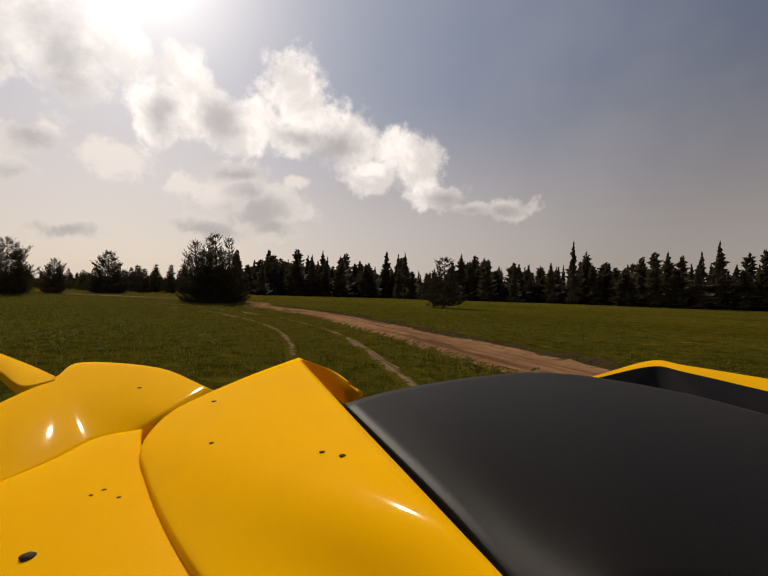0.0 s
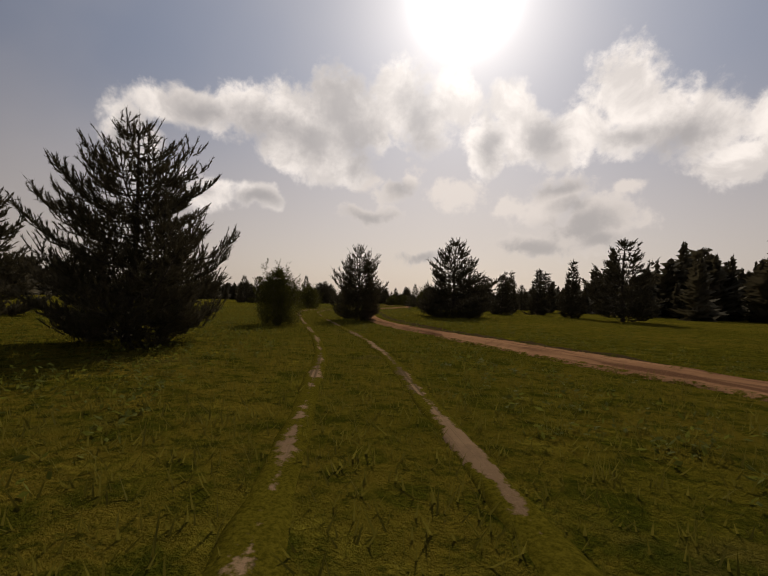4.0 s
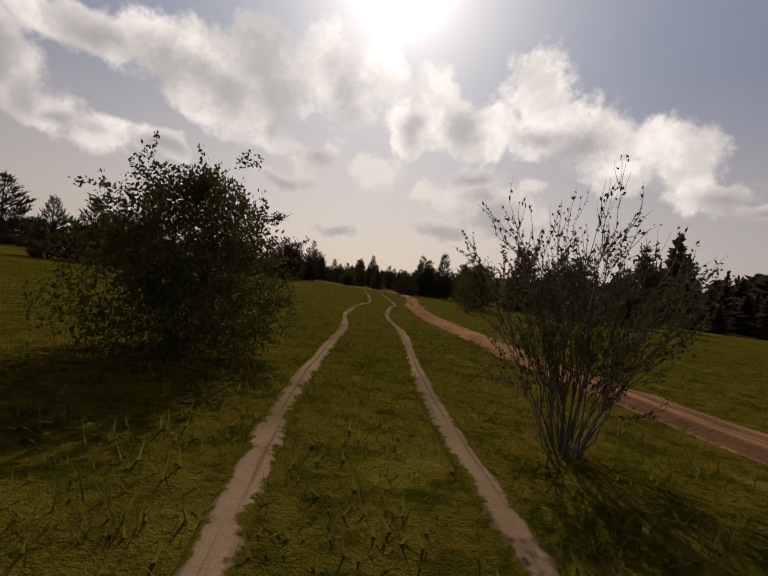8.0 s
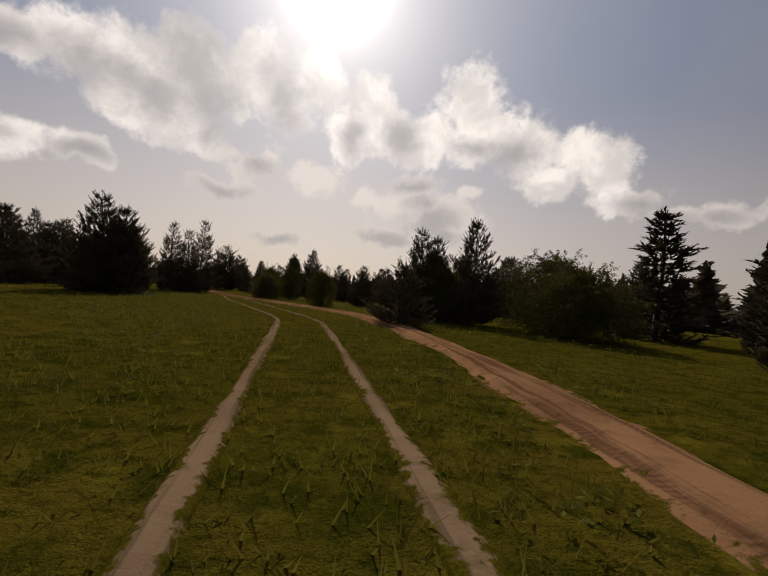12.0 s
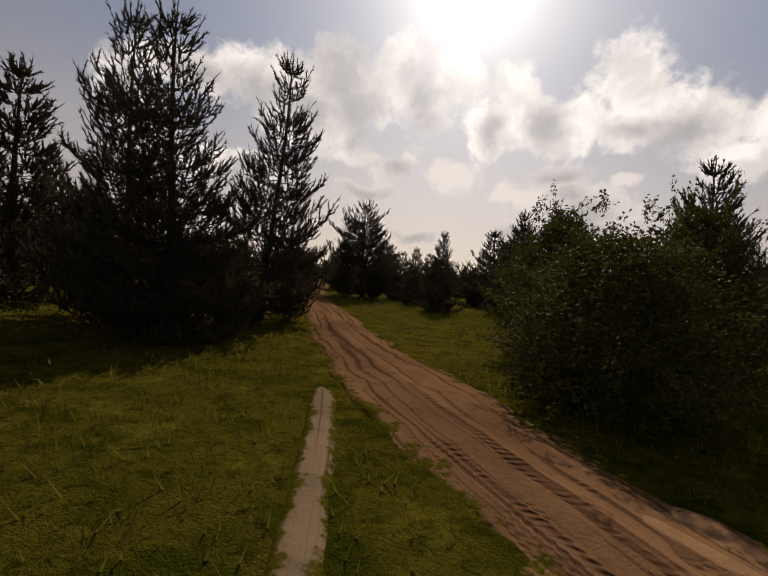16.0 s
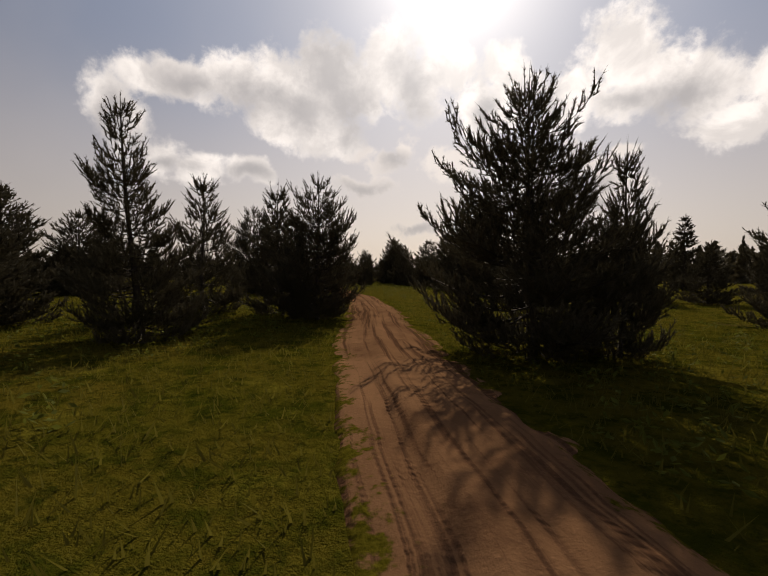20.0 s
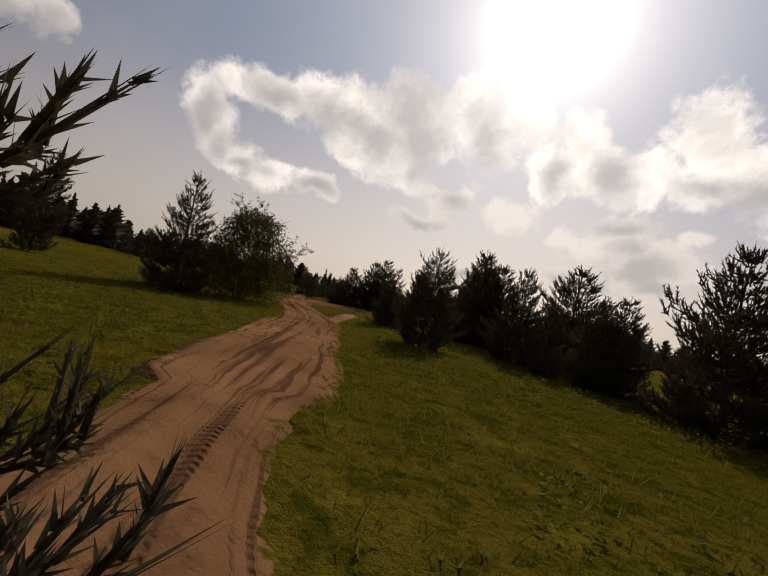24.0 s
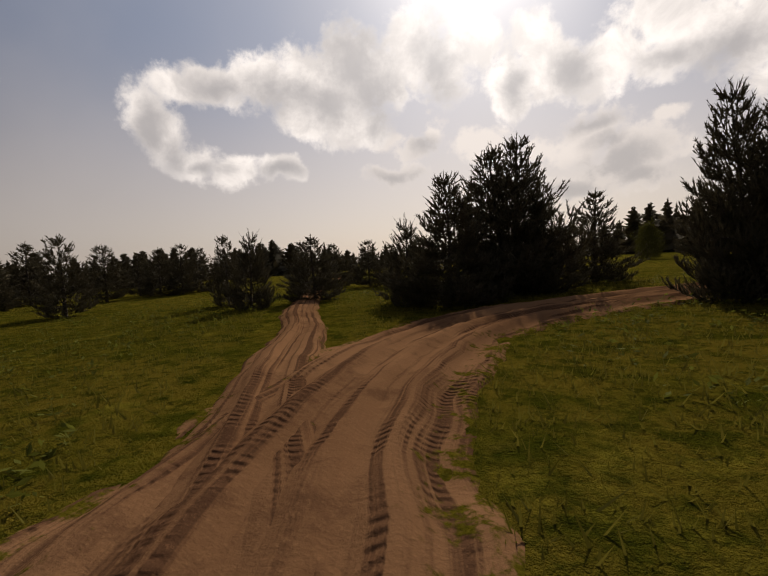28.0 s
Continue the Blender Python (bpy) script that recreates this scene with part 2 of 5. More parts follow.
def meadow(n, p, out):
    g = world_pos(n)
    big = n.noise(g, 0.09, 3.0)
    mid = n.noise(g, 0.7, 5.0)
    fine = n.noise(g, 9.0, 6.0, 0.7)
    hair = n.noise(g, 60.0, 3.0, 0.7)
    c = n.mix(n.smooth(big, 0.35, 0.65), (0.082, 0.067, 0.007), (0.136, 0.099, 0.013))
    c = n.mix(n.smooth(mid, 0.42, 0.68), c, (0.090, 0.076, 0.008))
    c = n.mix(n.math("MULTIPLY", n.smooth(fine, 0.45, 0.75), 0.7), c, (0.030, 0.034, 0.003))
    c = n.mix(n.math("MULTIPLY", n.smooth(hair, 0.5, 0.8), 0.5), c, (0.14, 0.124, 0.015))
    c = n.mix(n.math("MULTIPLY", n.smooth(n.noise(g, 0.35, 4.0), 0.62, 0.74), 0.5), c, (0.10, 0.064, 0.028))
    c = n.mix(n.math("MULTIPLY", n.smooth(n.noise(g, 2.2, 5.0, 0.7), 0.46, 0.62), 0.75), c, (0.030, 0.038, 0.003))
    c = n.mix(n.math("MULTIPLY", n.smooth(n.noise(g, 5.5, 4.0, 0.75), 0.54, 0.64), 0.65), c, (0.022, 0.028, 0.003))
    c = n.mix(n.math("MULTIPLY", n.smooth(n.noise(g, 1.3, 6.0, 0.7), 0.55, 0.68), 0.6), c, (0.19, 0.155, 0.018))
    n.link(c, p.inputs["Base Color"])
    bump(n, p, n.math("ADD", n.math("MULTIPLY", mid, 1.5), n.math("ADD", fine, n.math("MULTIPLY", hair, 0.4))), 1.0, 0.12)


MAT_MEADOW = material("meadow", meadow, 1.0, 0.0)


def soil(pale, dark, damp, bands=5.0, tread=0.0, rim=0.8, gaps=0.0):
    """Bare soil with damp bands along the wheels' way, tread marks, and turf creeping in at the rims. The UV map holds (side -1 to 1, metres along)."""
    def build(n, p, out):
        g = world_pos(n)
        uv = n.node("ShaderNodeSeparateXYZ")
        n.link(n.node("ShaderNodeTexCoord").outputs["UV"], uv.inputs[0])
        side, way_on = uv.outputs[0], uv.outputs[1]
        lane = n.node("ShaderNodeCombineXYZ")
        n.link(n.math("MULTIPLY", side, bands), lane.inputs[0])
        n.link(n.math("MULTIPLY", way_on, 0.16), lane.inputs[1])
        band = n.noise(lane.outputs[0], 1.0, 4.0, 0.6, 0.3)
        big = n.noise(g, 0.5, 4.0)
        mid = n.noise(g, 3.5, 6.0, 0.65)
        fine = n.noise(g, 40.0, 5.0, 0.7)
        c = n.mix(n.smooth(big, 0.35, 0.7), pale, dark)
        c = n.mix(n.math("MULTIPLY", n.smooth(band, 0.49, 0.60), 0.75), c, damp)
        c = n.mix(n.math("MULTIPLY", n.smooth(mid, 0.5, 0.72), 0.45), c, damp)
        c = n.mix(n.math("MULTIPLY", n.smooth(fine, 0.5, 0.75), 0.4), c, (pale[0] * 1.15, pale[1] * 1.15, pale[2] * 1.15))
        edge = n.math("ADD", n.math("ABSOLUTE", side), n.math("ADD", n.math("MULTIPLY", n.math("SUBTRACT", mid, 0.5), 1.5), n.math("MULTIPLY", n.math("SUBTRACT", n.noise(g, 14.0, 4.0), 0.5), 0.7)))
        edge = n.math("ADD", edge, n.math("MULTIPLY", n.math("SUBTRACT", n.noise(g, 0.45, 5.0, 0.6), 0.42), gaps))
        turf = n.smooth(edge, rim - 0.12, rim + 0.12)
        c = n.mix(turf, c, n.mix(n.smooth(fine, 0.35, 0.65), (0.036, 0.031, 0.003), (0.078, 0.063, 0.007)))
        n.link(c, p.inputs["Base Color"])
        ribs = n.math("SINE", n.math("ADD", n.math("MULTIPLY", way_on, 80.0), n.math("MULTIPLY", n.math("ABSOLUTE", n.math("SINE", n.math("MULTIPLY", side, 11.0))), 5.0)))
        marks = n.math("MULTIPLY", n.math("MULTIPLY", ribs, n.math("MULTIPLY", n.smooth(band, 0.5, 0.6), n.smooth(n.noise(g, 2.3, 5.0, 0.7), 0.42, 0.62))), tread)
        bump(n, p, n.math("ADD", marks, n.math("ADD", mid, n.math("MULTIPLY", fine, 0.3))), 0.7, 0.03)
    return build


MAT_DIRT = material("packed_dirt", soil((0.195, 0.102, 0.050), (0.130, 0.066, 0.032), (0.046, 0.022, 0.013), 7.0, 0.45, 0.88), 1.0, 0.0)
MAT_SAND = material("pale_sand", soil((0.255, 0.138, 0.070), (0.170, 0.088, 0.045), (0.075, 0.036, 0.020), 4.0, 0.15, 0.80), 1.0, 0.0)
MAT_RUT = material("rut_soil", soil((0.21, 0.14, 0.085), (0.14, 0.09, 0.052), (0.065, 0.047, 0.024), 2.0, 0.0, 0.5), 1.0, 0.0)
MAT_MUDDY = material("muddy_grass", soil((0.20, 0.13, 0.075), (0.125, 0.08, 0.045), (0.05, 0.036, 0.018), 2.0, 0.0, 0.45, 3.5), 1.0, 0.0)


def crumbling(n, p, out):
    g = world_pos(n)
    c = n.mix(n.noise(g, 3.0, 5.0), (0.028, 0.020, 0.010), (0.075, 0.047, 0.024))
    c = n.mix(n.smooth(n.noise(g, 5.0, 5.0, 0.7), 0.5, 0.62), c, (0.05, 0.046, 0.008))
    n.link(c, p.inputs["Base Color"])
    bump(n, p, n.noise(g, 12.0, 6.0, 0.7), 0.9, 0.05)


MAT_BANK = material("crumbling_soil", crumbling, 1.0, 0.0)


# ---- mesh helpers ----
def mesh_of(name, verts, faces, mat, smooth=False):
    me = bpy.data.meshes.new(name)
    me.from_pydata(verts, [], faces)
    me.materials.append(mat)
    if smooth:
        me.polygons.foreach_set("use_smooth", [True] * len(me.polygons))
    me.update()
    return me


def triangles(name, tri, mat):
    """A mesh of loose triangles from an array (n, 3, 3)."""
    n = len(tri)
    me = bpy.data.meshes.new(name)
    me.vertices.add(3 * n)
    me.vertices.foreach_set("co", np.asarray(tri, np.float32).reshape(-1))
    me.loops.add(3 * n)
    me.loops.foreach_set("vertex_index", np.arange(3 * n, dtype=np.int32))
    me.polygons.add(n)
    me.polygons.foreach_set("loop_start", np.arange(0, 3 * n, 3, dtype=np.int32))
    me.materials.append(mat)
    me.update(calc_edges=True)
    return me


def thing(name, label, category, group="", kind=""):
    return tagged(new(name), label, category, group, kind)


def child(name, me, parent, label=""):
    ob = new(name, me)
    ob.parent = parent
    return tagged(ob, label)


def part(name, bm, mat, parent, label=""):
    """Link a bmesh as one mesh under a thing or a part."""
    me = bpy.data.meshes.new(name)
    bm.to_mesh(me)
    bm.free()
    me.materials.append(mat)
    return child(name, me, parent, label)


def tubes(paths, sides=5):
    """Vertices and faces of tapered tubes; each path is (points, radii)."""
    vs, fs = [], []
    for pts, rad in paths:
        b0 = len(vs)
        for i, (p, r) in enumerate(zip(pts, rad)):
            d = (Vector(pts[min(i + 1, len(pts) - 1)]) - Vector(pts[max(i - 1, 0)])).normalized()
            a = d.orthogonal().normalized() if abs(d.z) > 0.98 else Vector((0, 0, 1)).cross(d).normalized()
            c = d.cross(a)
            for k in range(sides):
                w = 2 * math.pi * k / sides
                vs.append(tuple(Vector(p) + float(r) * (math.cos(w) * a + math.sin(w) * c)))
        for i in range(len(pts) - 1):
            for k in range(sides):
                q = b0 + i * sides
                fs.append((q + k, q + (k + 1) % sides, q + sides + (k + 1) % sides, q + sides + k))
        fs.append(tuple(b0 + (len(pts) - 1) * sides + k for k in range(sides)))
    return vs, fs


# ---- ground ----
def height(x, y):
    """Gentle swells of the meadow."""
    v = Vector((x * 0.045, y * 0.045, 0.3))
    return 0.10 * noise.noise(v)


def build_ground():
    xs = np.concatenate([[-2600, -900, -420, -260, -200], np.arange(-170, 75, 1.6), [95, 130, 200, 420, 900, 2600]])
    ys = np.concatenate([[-2400, -800, -260, -110, -60], np.arange(-36, 262, 1.6), [285, 320, 420, 700, 1200, 2900]])
    vs = [(x, y, height(x, y)) for y in ys for x in xs]
    nx = len(xs)
    fs = [(j * nx + i, j * nx + i + 1, (j + 1) * nx + i + 1, (j + 1) * nx + i) for j in range(len(ys) - 1) for i in range(nx - 1)]
    g = new("ground", mesh_of("ground", vs, fs, MAT_MEADOW, True))
    tagged(g, "dry green meadow of short grass and low weeds", "meadow", kind="structure")


build_ground()


def along(points, step):
    """Points every step metres on a smooth curve through the given ones, with the way ahead."""
    P = [Vector((*p, 0)) for p in points]
    P = [2 * P[0] - P[1]] + P + [2 * P[-1] - P[-2]]
    fine = []
    for i in range(1, len(P) - 2):
        for k in range(16):
            t = k / 16
            a, b, c, d = P[i - 1:i + 3]
            fine.append(0.5 * ((2 * b) + (c - a) * t + (2 * a - 5 * b + 4 * c - d) * t * t + (3 * b - a - 3 * c + d) * t ** 3))
    fine.append(P[-2])
    out, left = [fine[0]], step
    for a, b in zip(fine, fine[1:]):
        d = (b - a).length
        while d >= left and d > 0:
            a = a + (b - a) * (left / d)
            out.append(a)
            d -= left
            left = step
        left -= d
    return [(p, (out[min(i + 1, len(out) - 1)] - out[max(i - 1, 0)]).normalized()) for i, p in enumerate(out)]


def strip(name, points, width, mat, label, ruts=(), lift=0.035, step=0.35, across=14, seed=0.0, category="dirt road", deep=0.05, patchy=0.0):
    """A worn strip of bare soil; its ragged rim dips under the turf. ruts: sideways places of wheel ruts."""
    vs, fs, uvs = [], [], []
    run = along(points, step)
    for i, (p, d) in enumerate(run):
        side = Vector((d.y, -d.x, 0))
        taper = min(1.0, (i + 0.3) * step / 1.5, (len(run) - 0.7 - i) * step / 1.5)
        w = (width(p.y) if callable(width) else width) * (0.7 + 0.3 * taper) * (1.0 + 0.28 * noise.noise(Vector((i * step * 0.35, seed, 0.0))) + 0.12 * noise.noise(Vector((i * step * 1.6, seed, 5.0))) + 0.07 * noise.noise(Vector((i * step * 5.0, seed, 9.0))))
        for k in range(across + 1):
            u = -1 + 2 * k / across
            q = p + side * (u * w * 0.5)
            s = u * w * 0.5
            z = height(q.x, q.y) + (lift + 0.08) * taper - 0.08 - lift * abs(u) ** 3 * taper - 0.05 * abs(u) ** 4
            z += 0.022 * noise.noise(Vector((q.x * 1.7, q.y * 1.7, seed))) + 0.016 * noise.noise(Vector((q.x * 5, q.y * 5, seed))) + 0.010 * noise.noise(Vector((q.x * 14, q.y * 14, seed)))
            for r in ruts:
                wob = r + 0.10 * noise.noise(Vector((i * step * 0.2, r, seed)))
                z -= deep * math.exp(-((s - wob) / 0.13) ** 2) - 0.4 * deep * math.exp(-((abs(s - wob) - 0.24) / 0.08) ** 2)
            z -= patchy * max(0.0, noise.noise(Vector((q.x * 0.5, q.y * 0.5, seed + 3.0))) + 0.8 * noise.noise(Vector((q.x * 2.6, q.y * 2.6, seed))) + 0.5 * noise.noise(Vector((q.x * 8.0, q.y * 8.0, seed))) + (0.02 if q.y < 60 else -0.4))
            z += 0.032 * u * u * (noise.noise(Vector((q.x * 4.0, q.y * 4.0, seed + 1.0))) + 0.6 * noise.noise(Vector((q.x * 11.0, q.y * 11.0, seed))))
            if k in (0, across):
                z -= 0.10
            vs.append((q.x, q.y, z))
            uvs.append((u, i * step))
    n = across + 1
    for i in range(len(run) - 1):
        for k in range(across):
            fs.append((i * n + k, i * n + k + 1, (i + 1) * n + k + 1, (i + 1) * n + k))
    me = mesh_of(name, vs, fs, mat, True)
    layer = me.uv_layers.new(name="lane")
    order = np.empty(len(me.loops), np.int32)
    me.loops.foreach_get("vertex_index", order)
    layer.data.foreach_set("uv", np.asarray(uvs, np.float32)[order].reshape(-1))
    ob = new(name, me)
    return tagged(ob, label, category, kind="structure")


MAIN_ROAD = [(-48.8, 118.6), (-51.4, 120.9), (-53.6, 123.3), (-56.3, 126.4), (-58.9, 130.0), (-62.6, 134.6), (-64.6, 137.3), (-66.4, 140.3), (-69.6, 145.3), (-71.0, 147.7),
             (-73.1, 151.6), (-76.0, 156.2), (-78.6, 159.4), (-82.0, 163.4), (-87.5, 171.0), (-90.4, 174.0), (-93.2, 176.4), (-96.2, 179.7), (-98.1, 182.3), (-100.8, 185.4), (-107.0, 194.0), (-115.0, 207.0)]
SIDE_ROAD = [(4.5, -14.0), (4.2, -2.0), (4.0, 5.9), (3.8, 8.6), (3.4, 13.0), (2.8, 18.0), (1.4, 22.8), (-0.2, 27.4), (-0.3, 32.6), (-5.4, 40.6), (-12.5, 47.4), (-19.2, 53.7), (-23.6, 60.0),
             (-27.2, 66.2), (-30.5, 72.1), (-32.5, 76.8), (-34.3, 82.0), (-35.6, 87.0), (-36.7, 92.5), (-37.6, 98.0), (-39.4, 104.5), (-41.8, 110.6), (-45.2, 114.8), (-49.0, 118.8), (-53.2, 122.6)]
strip("road", MAIN_ROAD, lambda y: 1.6 if y < 164 else 2.15 if y < 176 else max(1.05, 2.15 - 0.35 * (y - 176)), MAT_DIRT, "rutted reddish dirt road with tyre tracks through the meadow", ruts=(-0.52, -0.30, 0.05, 0.34, 0.58), seed=1.0, across=44, step=0.2, lift=0.12, deep=0.05)
strip("road", SIDE_ROAD, lambda y: 1.9 if y < 50 else 1.25 if y < 106 else 1.6, MAT_SAND, "pale sandy dirt road worn into the meadow", ruts=(-0.45, 0.45), seed=2.0, across=16, lift=0.09)
FORK_ROAD = [(-93.0, 175.2), (-95.0, 178.6), (-95.7, 181.5), (-95.3, 184.0), (-93.6, 186.6), (-90.4, 190.5), (-84.0, 199.0), (-74.0, 214.0)]
strip("road", FORK_ROAD, 2.3, MAT_DIRT,
      "churned dirt road turning off at a fork", ruts=(-0.8, -0.45, 0.05, 0.4, 0.78), seed=3.0, across=48, step=0.2, lift=0.13, deep=0.05)
CUT_ROAD = [(-87.4, 171.2), (-88.4, 173.0), (-89.7, 175.6), (-91.0, 178.0), (-92.3, 180.4)]
strip("road", CUT_ROAD, lambda y: 0.85 if y < 179 else 0.6, MAT_SAND, "narrow sandy cut between two roads", seed=4.0, lift=0.06, patchy=0.10)
strip("road", [(-82.4, 163.0), (-84.0, 165.3), (-85.6, 167.4), (-87.0, 169.3), (-88.2, 171.0)], 1.1, MAT_SAND, "pale sandy verge beside the road", seed=9.0, lift=0.06, patchy=0.03)

def earth_bank(points, tall, seed):
    """A low crumbling bank of dark soil along a road's edge: steep towards the road, turfed behind."""
    vs, fs = [], []
    run = along(points, 0.22)
    prof = ((-0.22, -0.06), (-0.10, 0.25), (-0.02, 0.8), (0.10, 1.0), (0.40, 0.8), (0.85, 0.35), (1.3, -0.06))
    for i, (p, d) in enumerate(run):
        side = Vector((d.y, -d.x, 0))
        ends = min(1.0, i / 8, (len(run) - 1 - i) / 8)
        up = tall * ends * max(0.15, 0.75 + 0.9 * noise.noise(Vector((i * 0.16, seed, 0))) + 0.4 * noise.noise(Vector((i * 0.5, seed, 2))))
        shift = 0.22 * noise.noise(Vector((i * 0.22, seed, 7))) + 0.10 * noise.noise(Vector((i * 0.7, seed, 9)))
        for o, f in prof:
            q = p + side * (o + shift)
            vs.append((q.x, q.y, height(q.x, q.y) + f * up + 0.02 * noise.noise(Vector((q.x * 6, q.y * 6, seed)))))
    n = len(prof)
    for i in range(len(run) - 1):
        for k in range(n - 1):
            fs.append((i * n + k, i * n + k + 1, (i + 1) * n + k + 1, (i + 1) * n + k))
    me = mesh_of("earth_bank", vs, fs, MAT_BANK, True)
    me.materials.append(MAT_MEADOW)
    me.polygons.foreach_set("material_index", [0 if k % (n - 1) < 3 else 1 for k in range(len(me.polygons))])
    tagged(new("earth_bank", me), "low crumbling bank of dark soil beside the sandy road", "bank", kind="structure")


earth_bank([(5.4, -6.0), (5.0, 4.0), (4.8, 9.0), (4.35, 14.0), (3.75, 19.0), (2.45, 24.0), (1.0, 29.0)], 0.11, 21.0)
earth_bank([(-9.6, 46.0), (-16.0, 52.0), (-21.0, 58.0), (-25.2, 65.0), (-28.6, 71.0)], 0.09, 22.0)

# two wheel tracks where the grass is worn to soil
TRACK = [p for p in PATH if p[1] < 119.0] + [(-53.6, 121.8), (-55.0, 124.0)]
TRACK = [(-1.4, -12.0)] + TRACK


def beside(points, off):
    run = [Vector((*p, 0)) for p in points]
    out = []
    for i, p in enumerate(run):
        d = (run[min(i + 1, len(run) - 1)] - run[max(i - 1, 0)]).normalized()
        out.append((p.x + d.y * off, p.y - d.x * off))
    return out


for off, seed in ((-0.30, 5.0), (1.02, 6.0)):
    strip("wheel_track", beside([p for p in TRACK if p[1] < 66], off), 0.36, MAT_MUDDY, "broken muddy wheel track worn into the grass", seed=seed, across=10, lift=0.028, category="wheel track")
    strip("wheel_track", beside([p for p in TRACK if p[1] > 61], off), 0.31, MAT_RUT, "bare soil wheel track worn through grass", seed=seed + 2, across=8, lift=0.032, category="wheel track")

# ---- trees and shrubs: x, y, height, width ----
HERO_PINES_A = [
    (-3.95, 31.95, 4.8, 4.0),
    (-2.85, 32.2, 5.0, 3.0),
    (-2.05, 32.6, 4.8, 2.8),
    (-20.4, 42.4, 5.0, 5.0),
    (-69.5, 157.0, 4.0, 2.9),
    (-22.5, 56.2, 4.1, 3.6),
    (-59.9, 124.2, 5.6, 3.0),
    (-58.9, 126.95, 6.4, 3.3),
    (-58.1, 123.8, 5.0, 3.0),
    (-63.0, 139.6, 5.4, 5.2),
    (-74.1, 145.3, 3.7, 2.1),
    (-76.4, 148.6, 3.5, 2.3),
    (-74.5, 149.2, 3.2, 2.0),
    (-73.2, 148.9, 3.3, 2.8),
    (-68.4, 147.0, 3.8, 3.6),
    (-67.3, 147.3, 2.8, 1.3),
    (-82.0, 156.4, 4.2, 3.9),
    (-83.1, 160.2, 4.7, 3.5),
    (-81.1, 160.9, 3.4, 2.2),
    (-91.7, 169.2, 3.8, 2.5),
    (-89.0, 178.1, 2.8, 2.0),
    (-84.9, 173.3, 3.2, 2.7),
]
HERO_PINES = HERO_PINES_A
NEAR_PINES_A = [
    (-18.8, 33.1, 5.7, 4.6),
    (-20.8, 68.1, 6.0, 6.3),
    (-72.0, 126.0, 5.5, 5.8),
    (-29.7, 103.0, 5.4, 3.0),
    (-56.0, 113.9, 4.2, 4.4),
    (-62.7, 113.2, 4.4, 4.6),
    (-64.6, 118.5, 4.3, 4.5),
    (-40.0, 107.5, 2.4, 2.5),
    (-55.7, 112.5, 5.1, 5.2),
    (-39.2, 113.6, 4.6, 3.8),
    (-37.1, 112.2, 5.0, 3.3),
    (-63.3, 124.0, 5.1, 3.0),
    (-61.2, 118.6, 4.1, 2.6),
    (-57.2, 146.3, 4.9, 5.1),
    (-49.7, 129.5, 4.2, 2.5),
    (-44.3, 124.9, 3.2, 2.5),
    (-47.8, 134.0, 3.1, 2.2),
    (-62.1, 143.2, 3.0, 2.4),
    (-63.2, 152.5, 3.7, 3.6),
    (-57.6, 136.8, 3.5, 1.8),
    (-54.8, 139.7, 4.9, 3.7),
]
NEAR_PINES_B = [
    (-88.5, 152.3, 3.8, 4.0),
    (-85.7, 181.7, 4.6, 4.8),
    (-81.7, 180.6, 4.4, 4.6),
    (-75.5, 167.3, 3.6, 2.9),
    (-70.1, 167.3, 5.4, 3.7),
    (-79.9, 175.4, 2.9, 3.0),
    (-73.7, 166.4, 6.1, 4.8),
    (-71.4, 163.8, 3.2, 2.1),
    (-65.8, 161.8, 3.3, 2.6),
    (-87.3, 185.6, 4.9, 5.2),
    (-77.5, 172.9, 4.1, 3.4),
    (-98.7, 168.0, 3.9, 1.8),
    (-83.0, 177.1, 3.5, 2.5),
    (-81.6, 175.6, 2.5, 1.3),
    (-96.9, 185.9, 2.9, 2.9),
    (-96.2, 188.5, 4.2, 4.1),
    (-98.2, 186.5, 2.1, 1.5),
    (-91.6, 186.5, 3.7, 2.8),
    (-90.6, 188.7, 2.9, 2.2),
    (-74.2, 131.1, 4.2, 1.8),
    (-74.5, 132.5, 5.2, 2.6),
    (-75.0, 134.6, 5.2, 2.5),
]
NEAR_PINES_C = [
    (-79.8, 137.7, 4.0, 1.7),
    (-80.0, 143.7, 4.0, 3.2),
    (-82.5, 143.6, 3.4, 1.8),
    (-78.1, 144.6, 3.1, 3.1),
    (-59.9, 139.3, 2.1, 1.6),
    (-59.2, 140.3, 2.0, 1.5),
    (-102.4, 185.2, 2.1, 1.4),
]
NEAR_PINES = NEAR_PINES_A + NEAR_PINES_B + NEAR_PINES_C
